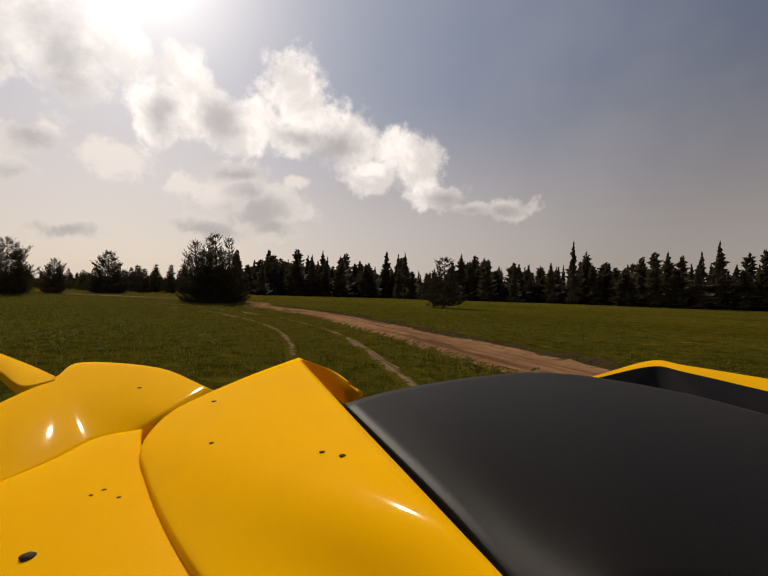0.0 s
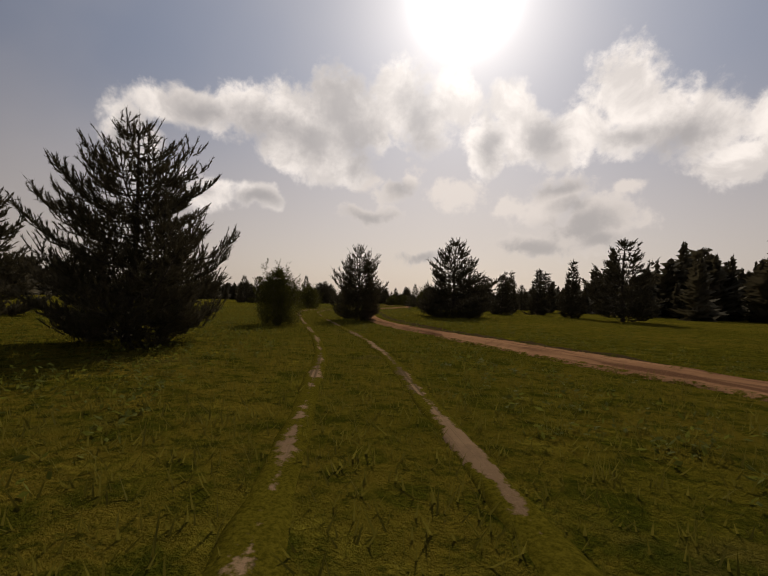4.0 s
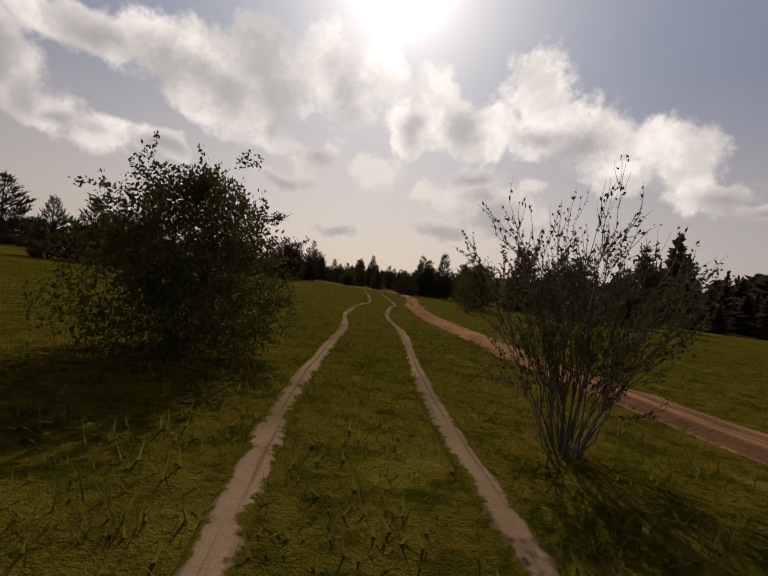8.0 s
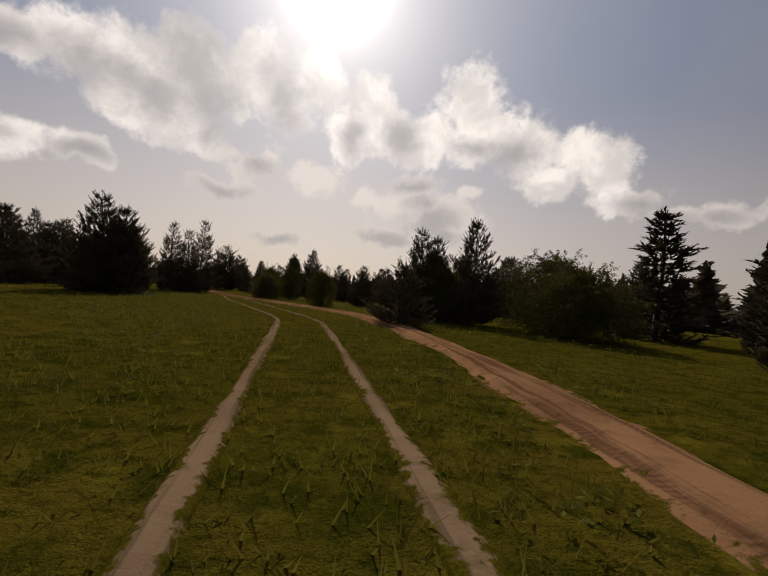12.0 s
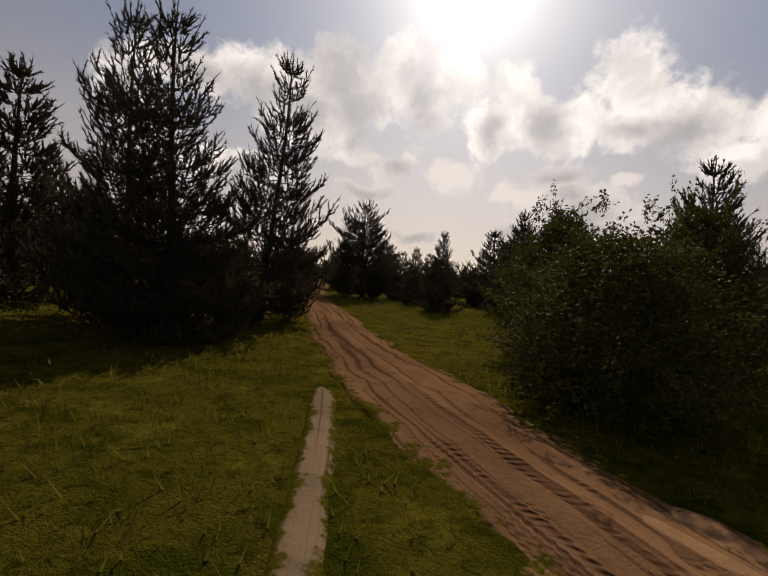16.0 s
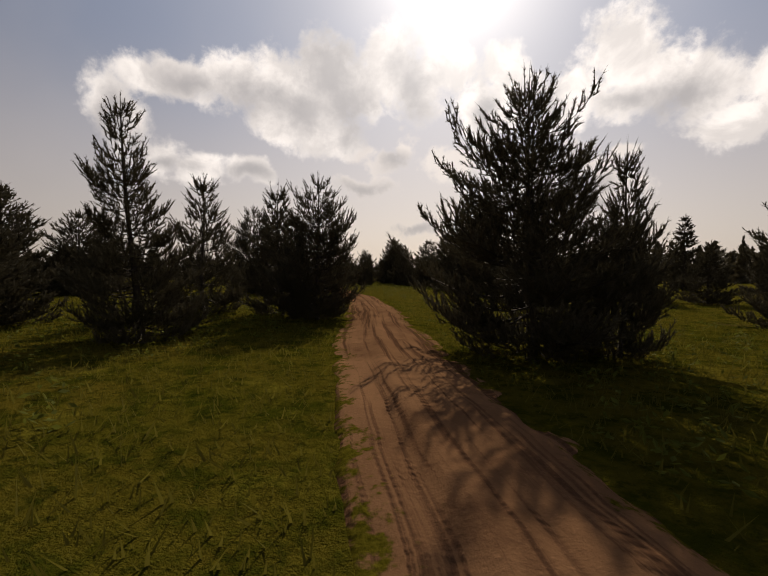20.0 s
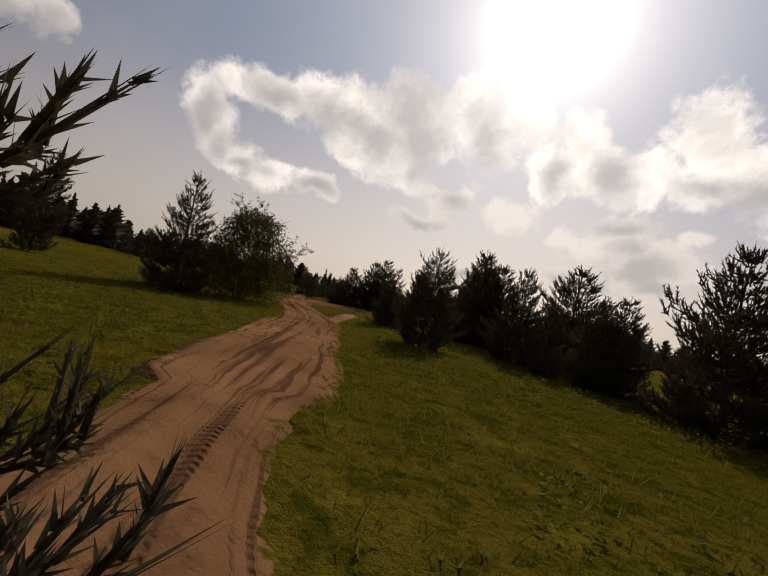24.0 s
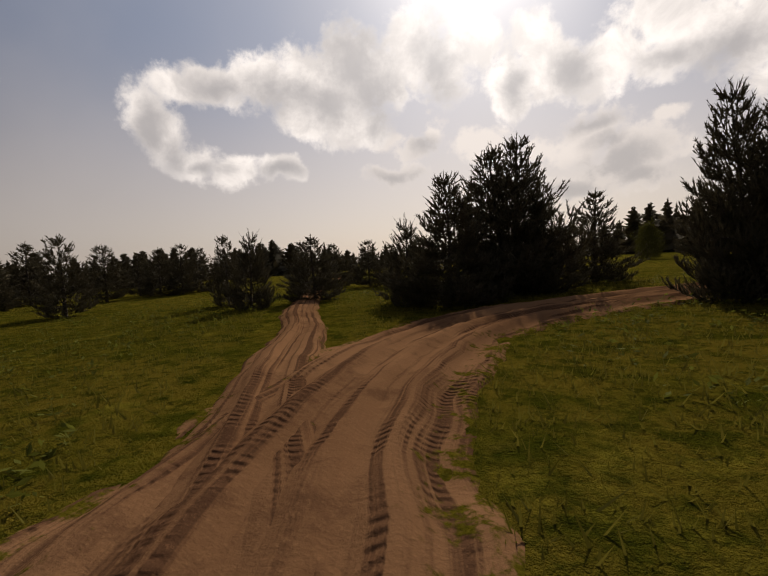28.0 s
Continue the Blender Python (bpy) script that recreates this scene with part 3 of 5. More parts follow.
FAR_PINES_A = [
    (13.7, 30.4, 4.0, 4.2),
    (-32.2, 40.9, 7.0, 6.2),
    (-32.9, 44.4, 5.9, 5.1),
    (-32.6, 32.5, 6.8, 4.1),
    (-31.3, 35.3, 7.4, 4.7),
    (-31.5, 38.7, 7.7, 4.6),
    (-39.1, 51.9, 4.3, 4.5),
    (-8.9, 76.3, 6.8, 7.1),
    (-61.4, 91.6, 4.6, 4.8),
    (-93.0, 106.7, 9.3, 9.8),
    (-98.1, 102.7, 8.6, 9.0),
    (-63.1, 89.9, 4.6, 3.6),
    (-83.3, 121.8, 5.1, 5.3),
    (-79.7, 125.1, 4.6, 4.8),
    (-26.7, 101.9, 5.2, 3.9),
    (-25.1, 101.6, 5.1, 3.0),
    (-22.2, 101.4, 4.5, 3.3),
    (-36.0, 138.2, 5.2, 5.4),
    (-32.8, 128.0, 4.9, 5.1),
    (-62.9, 97.4, 3.6, 3.7),
    (-65.4, 105.3, 3.5, 3.7),
    (-64.3, 109.2, 3.2, 3.3),
]
FAR_PINES_B = [
    (-44.7, 141.6, 4.1, 4.3),
    (-69.7, 116.2, 3.3, 3.4),
    (-66.6, 116.6, 4.5, 4.7),
    (-32.2, 130.1, 5.3, 5.6),
    (-23.5, 125.7, 5.2, 4.3),
    (-65.3, 115.5, 4.7, 4.0),
    (-37.8, 142.6, 4.2, 4.3),
    (-43.2, 132.4, 3.6, 2.8),
    (-35.9, 132.2, 5.3, 5.0),
    (-37.8, 133.7, 3.7, 3.3),
    (-45.9, 135.7, 3.3, 2.4),
    (-53.5, 142.9, 5.9, 3.3),
    (-50.4, 143.8, 4.3, 2.9),
    (-49.1, 142.3, 3.8, 2.9),
    (-47.2, 143.6, 3.7, 2.4),
    (-83.6, 135.0, 7.5, 4.2),
    (-86.8, 147.6, 4.5, 3.8),
    (-90.4, 145.0, 3.5, 3.7),
    (-90.3, 150.3, 4.8, 4.9),
    (-95.1, 147.4, 3.2, 3.4),
    (-90.1, 154.3, 3.5, 3.7),
    (-95.9, 150.7, 3.8, 3.3),
]
FAR_PINES_C = [
    (-57.4, 173.3, 3.6, 3.8),
    (-55.9, 170.6, 3.3, 3.4),
    (-66.3, 166.3, 4.8, 3.8),
    (-63.3, 161.4, 2.5, 2.5),
    (-49.4, 180.7, 2.4, 2.5),
    (-101.7, 187.0, 2.0, 2.1),
    (-95.3, 189.7, 2.3, 2.1),
    (-94.4, 192.0, 2.9, 2.7),
    (-119.5, 184.0, 2.9, 3.1),
    (-119.8, 186.5, 3.2, 3.3),
    (-117.8, 190.9, 2.4, 2.5),
    (-115.2, 193.1, 2.6, 2.7),
    (-107.0, 196.9, 1.6, 1.6),
    (-102.3, 192.7, 1.8, 1.8),
    (-108.4, 183.3, 2.5, 2.2),
    (-114.9, 187.7, 2.7, 2.8),
    (-115.5, 190.8, 2.6, 2.7),
    (-114.1, 191.1, 2.7, 2.3),
    (-104.3, 186.0, 2.2, 1.5),
    (-104.6, 189.9, 2.1, 2.1),
    (-105.5, 193.1, 2.1, 2.2),
    (-103.6, 193.2, 2.1, 2.2),
]
FAR_PINES_D = [
    (-122.7, 183.8, 2.4, 2.5),
    (-88.4, 221.8, 3.7, 3.9),
]
FAR_PINES = FAR_PINES_A + FAR_PINES_B + FAR_PINES_C + FAR_PINES_D
SPRUCES_A = [
    (-19.8, 83.3, 4.3, 2.9),
    (-16.9, 90.3, 5.5, 2.9),
    (-12.8, 81.1, 5.6, 3.1),
    (-28.2, 113.5, 6.2, 4.4),
    (-24.0, 111.3, 5.8, 5.4),
    (-17.9, 110.5, 6.6, 6.2),
    (-21.5, 99.8, 6.0, 3.1),
    (-40.6, 138.0, 4.0, 3.2),
    (-35.7, 132.4, 5.0, 3.3),
    (-42.6, 146.9, 5.0, 2.6),
    (-61.4, 176.9, 5.3, 3.3),
    (-116.4, 184.0, 2.9, 1.9),
]
SPRUCES = SPRUCES_A
BUSHES_A = [
    (-40.0, 56.5, 3.7, 4.2),
    (-22.6, 49.95, 2.5, 2.1),
    (-35.8, 70.3, 2.4, 2.7),
    (-57.5, 92.5, 4.1, 4.1),
    (-38.8, 113.5, 3.2, 4.4),
    (-33.8, 111.3, 3.6, 5.4),
    (-59.2, 91.9, 4.3, 4.1),
    (-33.0, 95.1, 3.4, 2.6),
    (-33.5, 108.4, 2.9, 4.3),
    (-40.1, 126.1, 2.3, 3.5),
    (-51.9, 124.6, 2.2, 3.0),
    (-45.8, 118.3, 2.5, 2.1),
    (-40.7, 123.2, 1.6, 2.5),
    (-52.6, 126.9, 2.9, 2.4),
    (-50.7, 126.8, 3.0, 2.1),
    (-71.8, 135.9, 2.7, 1.8),
    (-92.1, 172.15, 3.7, 4.0),
    (-92.2, 217.1, 3.2, 2.5),
]
BUSHES = BUSHES_A
WILLOWS_A = [
    (-22.3, 44.9, 2.0, 1.9),
    (-31.6, 69.3, 1.95, 1.9),
    (-33.2, 89.7, 2.2, 1.3),
]
WILLOWS = WILLOWS_A


def needles(P, D, L, per, length, wide, rng, spine):
    """Needle triangles round shoots that start at P, point along D and are L long."""
    n = len(P)
    s = rng.random((n, per, 1)) * L[:, None, None]
    base = P[:, None, :] + D[:, None, :] * s
    rad = rng.normal(size=(n, per, 3))
    d = D[:, None, :] * 0.85 + rad / np.linalg.norm(rad, axis=2, keepdims=True) * 0.60
    d /= np.linalg.norm(d, axis=2, keepdims=True)
    side = np.cross(d, rng.normal(size=(n, per, 3)))
    side /= np.linalg.norm(side, axis=2, keepdims=True)
    ln = length * (0.7 + 0.6 * rng.random((n, per, 1)))
    a, b, c = base - side * wide, base + side * wide, base + d * ln
    # pointed bodies of the shoots themselves
    flank = np.cross(D[:, None, :], rng.normal(size=(n, 3, 3)))
    flank /= np.linalg.norm(flank, axis=2, keepdims=True)
    foot = P[:, None, :] + D[:, None, :] * L[:, None, None] * 0.08
    top = P[:, None, :] + D[:, None, :] * (L[:, None, None] * 1.12 + 0.4 * length) + rng.normal(size=(n, 3, 3)) * 0.008
    body = np.stack([foot - flank * spine, foot + flank * spine, top], axis=2).reshape(-1, 3, 3)
    return np.concatenate([np.stack([a, b, c], axis=2).reshape(-1, 3, 3), body])


def unit(v):
    return v / (np.linalg.norm(v) + 1e-9)


def conifer(name, seed, h, w, style, label, needle=0.07, thin=0.125, per=14, whorls=19, shoot_step=0.15, limbs=7, finger=0.16, spine=0.011):
    """A pine or spruce, h tall and w wide: trunk with limbs in whorls, flat sprays of side branches, and upright needled shoots on them. style: bushy, open, spire or twin."""
    rng = np.random.default_rng(seed)
    up = np.array([0, 0, 1.0])
    wood, P, D, L = [], [], [], []

    def shoot(p, d, length):
        P.append(p)
        D.append(d)
        L.append(length)
    stems = [(0.0, 0.0, 1.0)] if style != "twin" else [(-0.20, 0.05, 1.0), (0.24, -0.08, 0.92)]
    for sx, sy, sh in stems:
        hh = h * sh - 0.3
        lean = rng.normal(size=2) * 0.02 * h if style != "twin" else np.array([sx, sy]) * 1.2 * w / 2.8

        def at(z):
            f = z / hh
            return np.array([sx * 0.4 + lean[0] * f + 0.04 * math.sin(5 * f + seed), sy * 0.4 + lean[1] * f + 0.04 * math.cos(4 * f + seed), z])
        zs = np.linspace(-0.12, hh, 10)
        r0 = 0.014 * h + 0.012
        wood.append(([tuple(at(z)) for z in zs], [r0 * (1.15 - max(z, 0) / hh) + 0.004 for z in zs]))
        first = {"bushy": 0.03, "twin": 0.03, "open": 0.05, "spire": 0.05}[style]
        for k in range(whorls):
            f = first + (0.975 - first) * (k / (whorls - 1)) ** 1.15
            z = f * hh
            if style == "spire":
                prof = (1 - f) ** 0.85 * (0.75 + 0.25 * min(1, f / 0.15))
            elif style == "open":
                prof = min(1, 0.62 + f * 1.6) * (1 - f) ** 0.62 * 1.06
            else:
                prof = min(1, 0.86 + f) * (1 - f) ** 0.74 * 1.1
            reach = w * 0.5 * (prof + 0.02) * (0.82 if style == "twin" else 1.0) * (0.78 + 0.36 * rng.random())
            count = limbs if f < 0.8 else 4
            turn = rng.random() * 6.28
            for j in range(count):
                a = turn + 6.283 * j / count + rng.normal() * 0.28
                ln = max(0.12, reach * (0.52 + 0.46 * rng.random() + (0.30 * rng.random() if rng.random() < 0.25 else 0.0)))
                out = np.array([math.cos(a), math.sin(a), 0.0])
                rise = ((0.40 if style != "open" else 0.38) * f + 0.12 * rng.normal()) if style != "spire" else (-0.18 + 0.45 * f)
                tip = 0.15 if style != "spire" else 0.10
                bend = np.array([-out[1], out[0], 0]) * rng.normal() * 0.10 * ln
                n = 4
                q = np.linspace(0, 1, n + 1)[:, None]
                pts = at(z + rng.normal() * 0.05) + out * ln * q + up * ln * (rise * q + tip * q ** 3 - 0.10 * np.sin(3.14 * q)) + bend * q * q + rng.normal(size=(n + 1, 3)) * 0.010 * (q > 0)
                wood.append(([tuple(v) for v in pts], [max(0.004, (0.006 + 0.011 * ln) * (1 - 0.85 * i / n)) for i in range(n + 1)]))
                m = max(2, int(ln / shoot_step))
                for i in range(m):
                    u = 0.16 + 0.84 * (i + rng.random()) / m
                    i0 = min(int(u * n), n - 1)
                    seg = pts[i0 + 1] - pts[i0]
                    p, ahead = pts[i0] + seg * (u * n - i0), unit(seg)
                    flat = unit(np.cross(ahead, up))
                    if u > 0.45:
                        shoot(p, unit(ahead * 0.5 + up * 0.8 + rng.normal(size=3) * 0.2), finger * (0.9 + 0.6 * rng.random()))
                    for sgn in (-1, 1):
                        if rng.random() < 0.10:
                            continue
                        d1 = unit(ahead * 0.8 + flat * sgn * (0.55 + 0.35 * rng.random()) + up * (0.02 + 0.16 * rng.random()))
                        l1 = min(0.62, (0.10 + 0.42 * ln * (1.08 - u)) * (0.65 + 0.6 * rng.random()))
                        shoot(p + d1 * l1 * 0.25, d1, l1 * 0.75)
                        c = 1 + int(l1 / finger * 0.8)
                        for b in range(c):
                            v = (0.35 + 0.65 * (b + 1) / c)
                            lift_up = 0.65 if style != "spire" else 0.15
                            shoot(p + d1 * l1 * v, unit(d1 * 0.55 + up * lift_up + rng.normal(size=3) * 0.22), finger * (0.8 + 0.8 * rng.random()))
                shoot(pts[-1] - unit(pts[-1] - pts[-2]) * 0.1, unit(unit(pts[-1] - pts[-2]) + up * 0.45), 0.28 + 0.20 * rng.random())
        shoot(at(hh) - up * 0.12, up, 0.5)
        for b in range(4):
            a = b * 1.57 + rng.random()
            shoot(at(hh) - up * 0.10, unit(np.array([math.cos(a), math.sin(a), 1.5])), 0.2)
    tri = needles(np.array(P), np.array(D), np.array(L), per, needle, needle * thin, rng, spine)
    vs, fs = tubes(wood, 3)
    ob = thing(name, label, "tree")
    mat = MAT_SPRUCE if style == "spire" else MAT_NEEDLE
    child("trunk", mesh_of("trunk", vs, fs, MAT_BARK, True), ob, "dark brown trunk with bare limbs")
    child("crown", triangles("crown", tri, mat), ob, "dark green needles on upturned shoots")
    ob["base_h"], ob["base_w"] = h, w
    return ob


def leaves_at(P, leaf, rng, along_way=None):
    """Small pointed leaves at the places P, as pairs of triangles."""
    n = len(P)
    u = rng.normal(size=(n, 3)) + (np.array([0, 0, -0.3]) if along_way is None else along_way * 1.2)
    u /= np.linalg.norm(u, axis=1, keepdims=True)
    v = np.cross(u, rng.normal(size=(n, 3)))
    v /= np.linalg.norm(v, axis=1, keepdims=True)
    s = leaf * (0.6 + 0.8 * rng.random((n, 1)))
    a, b, c, d = P - u * s, P + v * s * 0.5, P + u * s, P - v * s * 0.5
    return np.concatenate([np.stack([a, b, c], 1), np.stack([a, c, d], 1)])


def shrub(name, seed, h, w, stems, label, mat, leaf=0.032, bare=False, forks=(5, 4), per=22, category="bush"):
    """A shrub: stems from one foot fork into branches and twigs, with leaves along the twigs. bare: upright, thin and half leafless."""
    rng = np.random.default_rng(seed)
    up = np.array([0, 0, 1.0])
    wood, P, D = [], [], []

    def lobe(a):
        return 1.0 + 0.12 * math.sin(2 * a + seed) + 0.12 * math.sin(3 * a + 2.1 * seed) + 0.08 * math.sin(7 * a + seed)

    def sprout(p, d, length, r, curl):
        d = unit(d)
        k = 4
        pts = [p]
        for i in range(k):
            d = unit(d + up * curl + rng.normal(size=3) * 0.11)
            pts.append(pts[-1] + d * length / k)
        wood.append(([tuple(v) for v in pts], [r * (1 - 0.75 * i / k) for i in range(k + 1)]))
        return np.array(pts)
    for s in range(stems):
        a = 6.283 * (s + rng.random()) / stems
        out = np.array([math.cos(a), math.sin(a), 0])
        lean = math.sqrt(rng.random())
        if bare:
            goal = out * lean * w * 0.40 * lobe(a) + up * h * (0.92 - 0.22 * lean ** 2) * (0.78 + 0.3 * rng.random()) * 0.78
        else:
            goal = out * lean * w * 0.40 * lobe(a) + up * h * math.sqrt(max(0.05, 1 - 0.85 * lean ** 2)) * (0.66 + 0.22 * rng.random()) * lobe(a * 1.7 + 1) ** 0.5
        foot = out * 0.07 * w * rng.random() - up * 0.06
        n = 6
        q = np.linspace(0, 1, n + 1)[:, None]
        flat = (goal - foot) * np.array([1, 1, 0])
        pts = foot + flat * q ** (1.25 if not bare else 1.05) + up * (goal - foot)[2] * q ** 0.88 + rng.normal(size=(n + 1, 3)) * 0.014 * h * (q > 0)
        thick = (0.006 + 0.0040 * h) if not bare else 0.010
        wood.append(([tuple(v) for v in pts], [thick * (1 - 0.72 * i / n) for i in range(n + 1)]))
        for b in range(forks[0]):
            i0 = min(n, 2 + int((b + rng.random()) / forks[0] * (n - 1)))
            d = unit(pts[i0] - pts[i0 - 1])
            wide = 0.55 if not bare else 0.30
            br = sprout(pts[i0], d + rng.normal(size=3) * wide + out * 0.25, h * (0.13 + 0.11 * rng.random()), 0.0065 if not bare else 0.0055, 0.03 if not bare else 0.10)
            for t in range(forks[1]):
                i1 = 1 + int(rng.random() * 4)
                tw = sprout(br[i1], unit(br[i1] - br[i1 - 1]) + rng.normal(size=3) * (0.6 if not bare else 0.38), h * (0.06 + 0.07 * rng.random()), 0.0036, 0.0 if not bare else 0.10)
                m = per if not bare else int(per * (1.25 - 0.95 * tw[-1][2] / h + 0.3 * rng.random()))
                for i in range(max(m, 1)):
                    f = rng.random() * 4
                    g = min(int(f), 3)
                    P.append(tw[g] + (tw[g + 1] - tw[g]) * (f - g))
                    D.append(unit(tw[g + 1] - tw[g]))
    P, D = np.array(P), np.array(D)
    P = P + np.clip(rng.normal(size=P.shape), -1.8, 1.8) * (0.028 if not bare else 0.012)
    flat_r = np.linalg.norm(P[:, :2], axis=1)
    crown_r, crown_h = np.percentile(flat_r, 95), np.percentile(P[:, 2], 97)
    inside = (flat_r / crown_r) ** 2 * 0.5 + (np.maximum(P[:, 2], 0) / crown_h) ** 2 * 0.62 < 1.0 + 0.12 * np.sin(9 * np.arctan2(P[:, 1], P[:, 0]) + 7 * P[:, 2])
    keep = (P[:, 2] > 0.04) & (inside | bare)
    if not bare:
        wood = [w_ for w_ in wood if (math.hypot(w_[0][-1][0], w_[0][-1][1]) / crown_r) ** 2 * 0.5 + (max(w_[0][-1][2], 0) / crown_h) ** 2 * 0.62 < 0.72]
    tri = [leaves_at(P[keep], leaf, rng, D[keep])]
    if not bare:
        # shaded inner foliage that closes the lower part down to the grass
        m = 1500
        a = rng.random(m) * 6.283
        f = rng.random(m) ** 1.2
        rr = np.array([lobe(t) for t in a]) * w * 0.44 * np.sqrt(np.clip(1 - f ** 2, 0, 1)) * np.sqrt(rng.random(m)) * np.clip(0.72 + f * 1.4, 0, 1)
        C = np.stack([np.cos(a) * rr, np.sin(a) * rr, 0.05 * h + f * h * 0.76], 1)
        C = (C[:, None, :] + np.clip(rng.normal(size=(m, 14, 3)), -1.8, 1.8) * (0.05 + 0.014 * w)).reshape(-1, 3)
        tri.append(leaves_at(C[C[:, 2] > 0.05], leaf * 1.15, rng))
    # bring the whole shrub to its size
    tri = np.concatenate(tri)
    sw = w * 0.5 / np.percentile(np.linalg.norm(tri[:, 0, :2], axis=1), 98.5)
    sz = 0.92 * h / np.percentile(tri[:, 0, 2], 99)
    grow = np.array([min(sw, 1.3), min(sw, 1.3), sz])
    tri = tri * grow
    wood = [([tuple(np.array(q) * grow) for q in pts], rad) for pts, rad in wood]
    vs, fs = tubes(wood, 3)
    ob = thing(name, label, category)
    child("stem_clump", mesh_of("stem_clump", vs, fs, MAT_TWIG, True), ob, "thin grey-brown stems")
    child("foliage", triangles("foliage", tri, mat), ob)
    ob["base_h"], ob["base_w"] = h, w
    return ob


def far_mesh(ob):
    """Remove the pattern thing itself from view once its copies stand."""
    for o in (*ob.children_recursive, ob):
        bpy.data.objects.remove(o)


HERO = [
    conifer("pine_tree", 11, 4.6, 3.0, "bushy", "bushy dark green pine with branches down to the grass"),
    conifer("pine_tree", 12, 4.8, 3.4, "twin", "dark green pine with two leaning tops", per=11, whorls=17, shoot_step=0.17),
    conifer("pine_tree", 13, 5.0, 3.0, "bushy", "tall dark pine with layered limbs", whorls=20),
    conifer("pine_tree", 16, 3.2, 2.0, "bushy", "young dark pine with upturned shoots", whorls=14, limbs=6),
    conifer("pine_tree", 17, 4.4, 4.4, "open", "broad dark pine with layered spreading limbs", whorls=20),
]
MID = dict(needle=0.095, thin=0.17, per=8, whorls=18, limbs=7, shoot_step=0.175, finger=0.20, spine=0.017)
PINES = [
    conifer("pine_tree", 11, 4.6, 3.0, "bushy", "bushy dark green pine standing in the meadow", **MID),
    conifer("pine_tree", 12, 4.6, 4.0, "twin", "dark green pine with two leaning tops", **MID),
    conifer("pine_tree", 13, 4.8, 3.0, "open", "open-crowned dark pine on a straight trunk", **MID),
    conifer("pine_tree", 14, 4.4, 3.6, "bushy", "dense dark pine with upturned shoots", **MID),
    conifer("pine_tree", 15, 5.0, 2.6, "bushy", "tall dark pine with layered limbs", **MID),
]
SMALL_PINES = [
    conifer("pine_tree", 21, 2.4, 1.6, "bushy", "small young pine standing in the meadow", needle=0.07, thin=0.13, whorls=14, per=7, shoot_step=0.15, finger=0.12, spine=0.012),
    conifer("pine_tree", 22, 2.5, 1.5, "open", "small thin pine standing in the meadow", needle=0.07, thin=0.13, whorls=14, per=7, shoot_step=0.15, finger=0.12, spine=0.012),
]
FAR_PATTERNS = [
    conifer("pine_tree", 31, 5.0, 3.6, "bushy", "distant dark pine at the meadow's edge", needle=0.12, thin=0.2, spine=0.022, per=5, whorls=15, shoot_step=0.25, finger=0.19),
    conifer("pine_tree", 32, 5.0, 3.4, "open", "distant open pine at the meadow's edge", needle=0.12, thin=0.2, spine=0.022, per=5, whorls=15, shoot_step=0.25, finger=0.19),
]
SPRUCE_PATTERNS = [
    conifer("spruce_tree", 41, 5.4, 3.0, "spire", "pointed dark spruce with layered branches", needle=0.12, thin=0.28, spine=0.032, per=5, whorls=18, shoot_step=0.24, finger=0.2),
    conifer("spruce_tree", 42, 5.4, 2.4, "spire", "slim pointed spruce with drooping branches", needle=0.12, thin=0.28, spine=0.032, per=5, whorls=18, shoot_step=0.24, finger=0.2),
]
BUSH_PATTERNS = [
    shrub("leafy_bush", 51, 3.0, 3.2, 22, "round leafy green bush with many stems", MAT_LEAF, leaf=0.025, per=28),
    shrub("leafy_bush", 52, 3.0, 2.8, 20, "dense dark leafy shrub on the meadow", MAT_LEAF, leaf=0.025, per=28),
    shrub("leafy_bush", 53, 2.6, 3.4, 22, "spreading leafy bush with arching branches", MAT_LEAF, leaf=0.025, per=28),
]
WILLOW_PATTERNS = [
    shrub("willow_bush", 61, 2.6, 2.8, 42, "half-bare willow bush with thin upright twigs", MAT_LEAF, leaf=0.02, bare=True, forks=(6, 4), per=12),
    shrub("willow_bush", 62, 2.4, 2.2, 36, "sparse grey willow bush with few leaves", MAT_LEAF, leaf=0.02, bare=True, forks=(6, 4), per=12),
]


def plant(rows, patterns, group, rng):
    """Copies of the patterns at the given places, each from a pattern of nearly its own build."""
    for k, (x, y, h, w) in enumerate(rows):
        near = sorted(patterns, key=lambda o: abs(math.log((w / h) / (o["base_w"] / o["base_h"]))) + 0.25 * abs(math.log(h / o["base_h"])))
        ob = near[(k * 7 + int(abs(x) * 3)) % (1 if patterns is HERO else 2)]
        sz, sw = h / ob["base_h"], w / ob["base_w"]
        m = Matrix.Translation((x, y, height(x, y) - 0.02)) @ Matrix.Rotation(rng.random() * 6.283, 4, "Z") @ Matrix.Diagonal((sw, sw, sz, 1))
        tagged(copy_thing(ob, m), group=group)


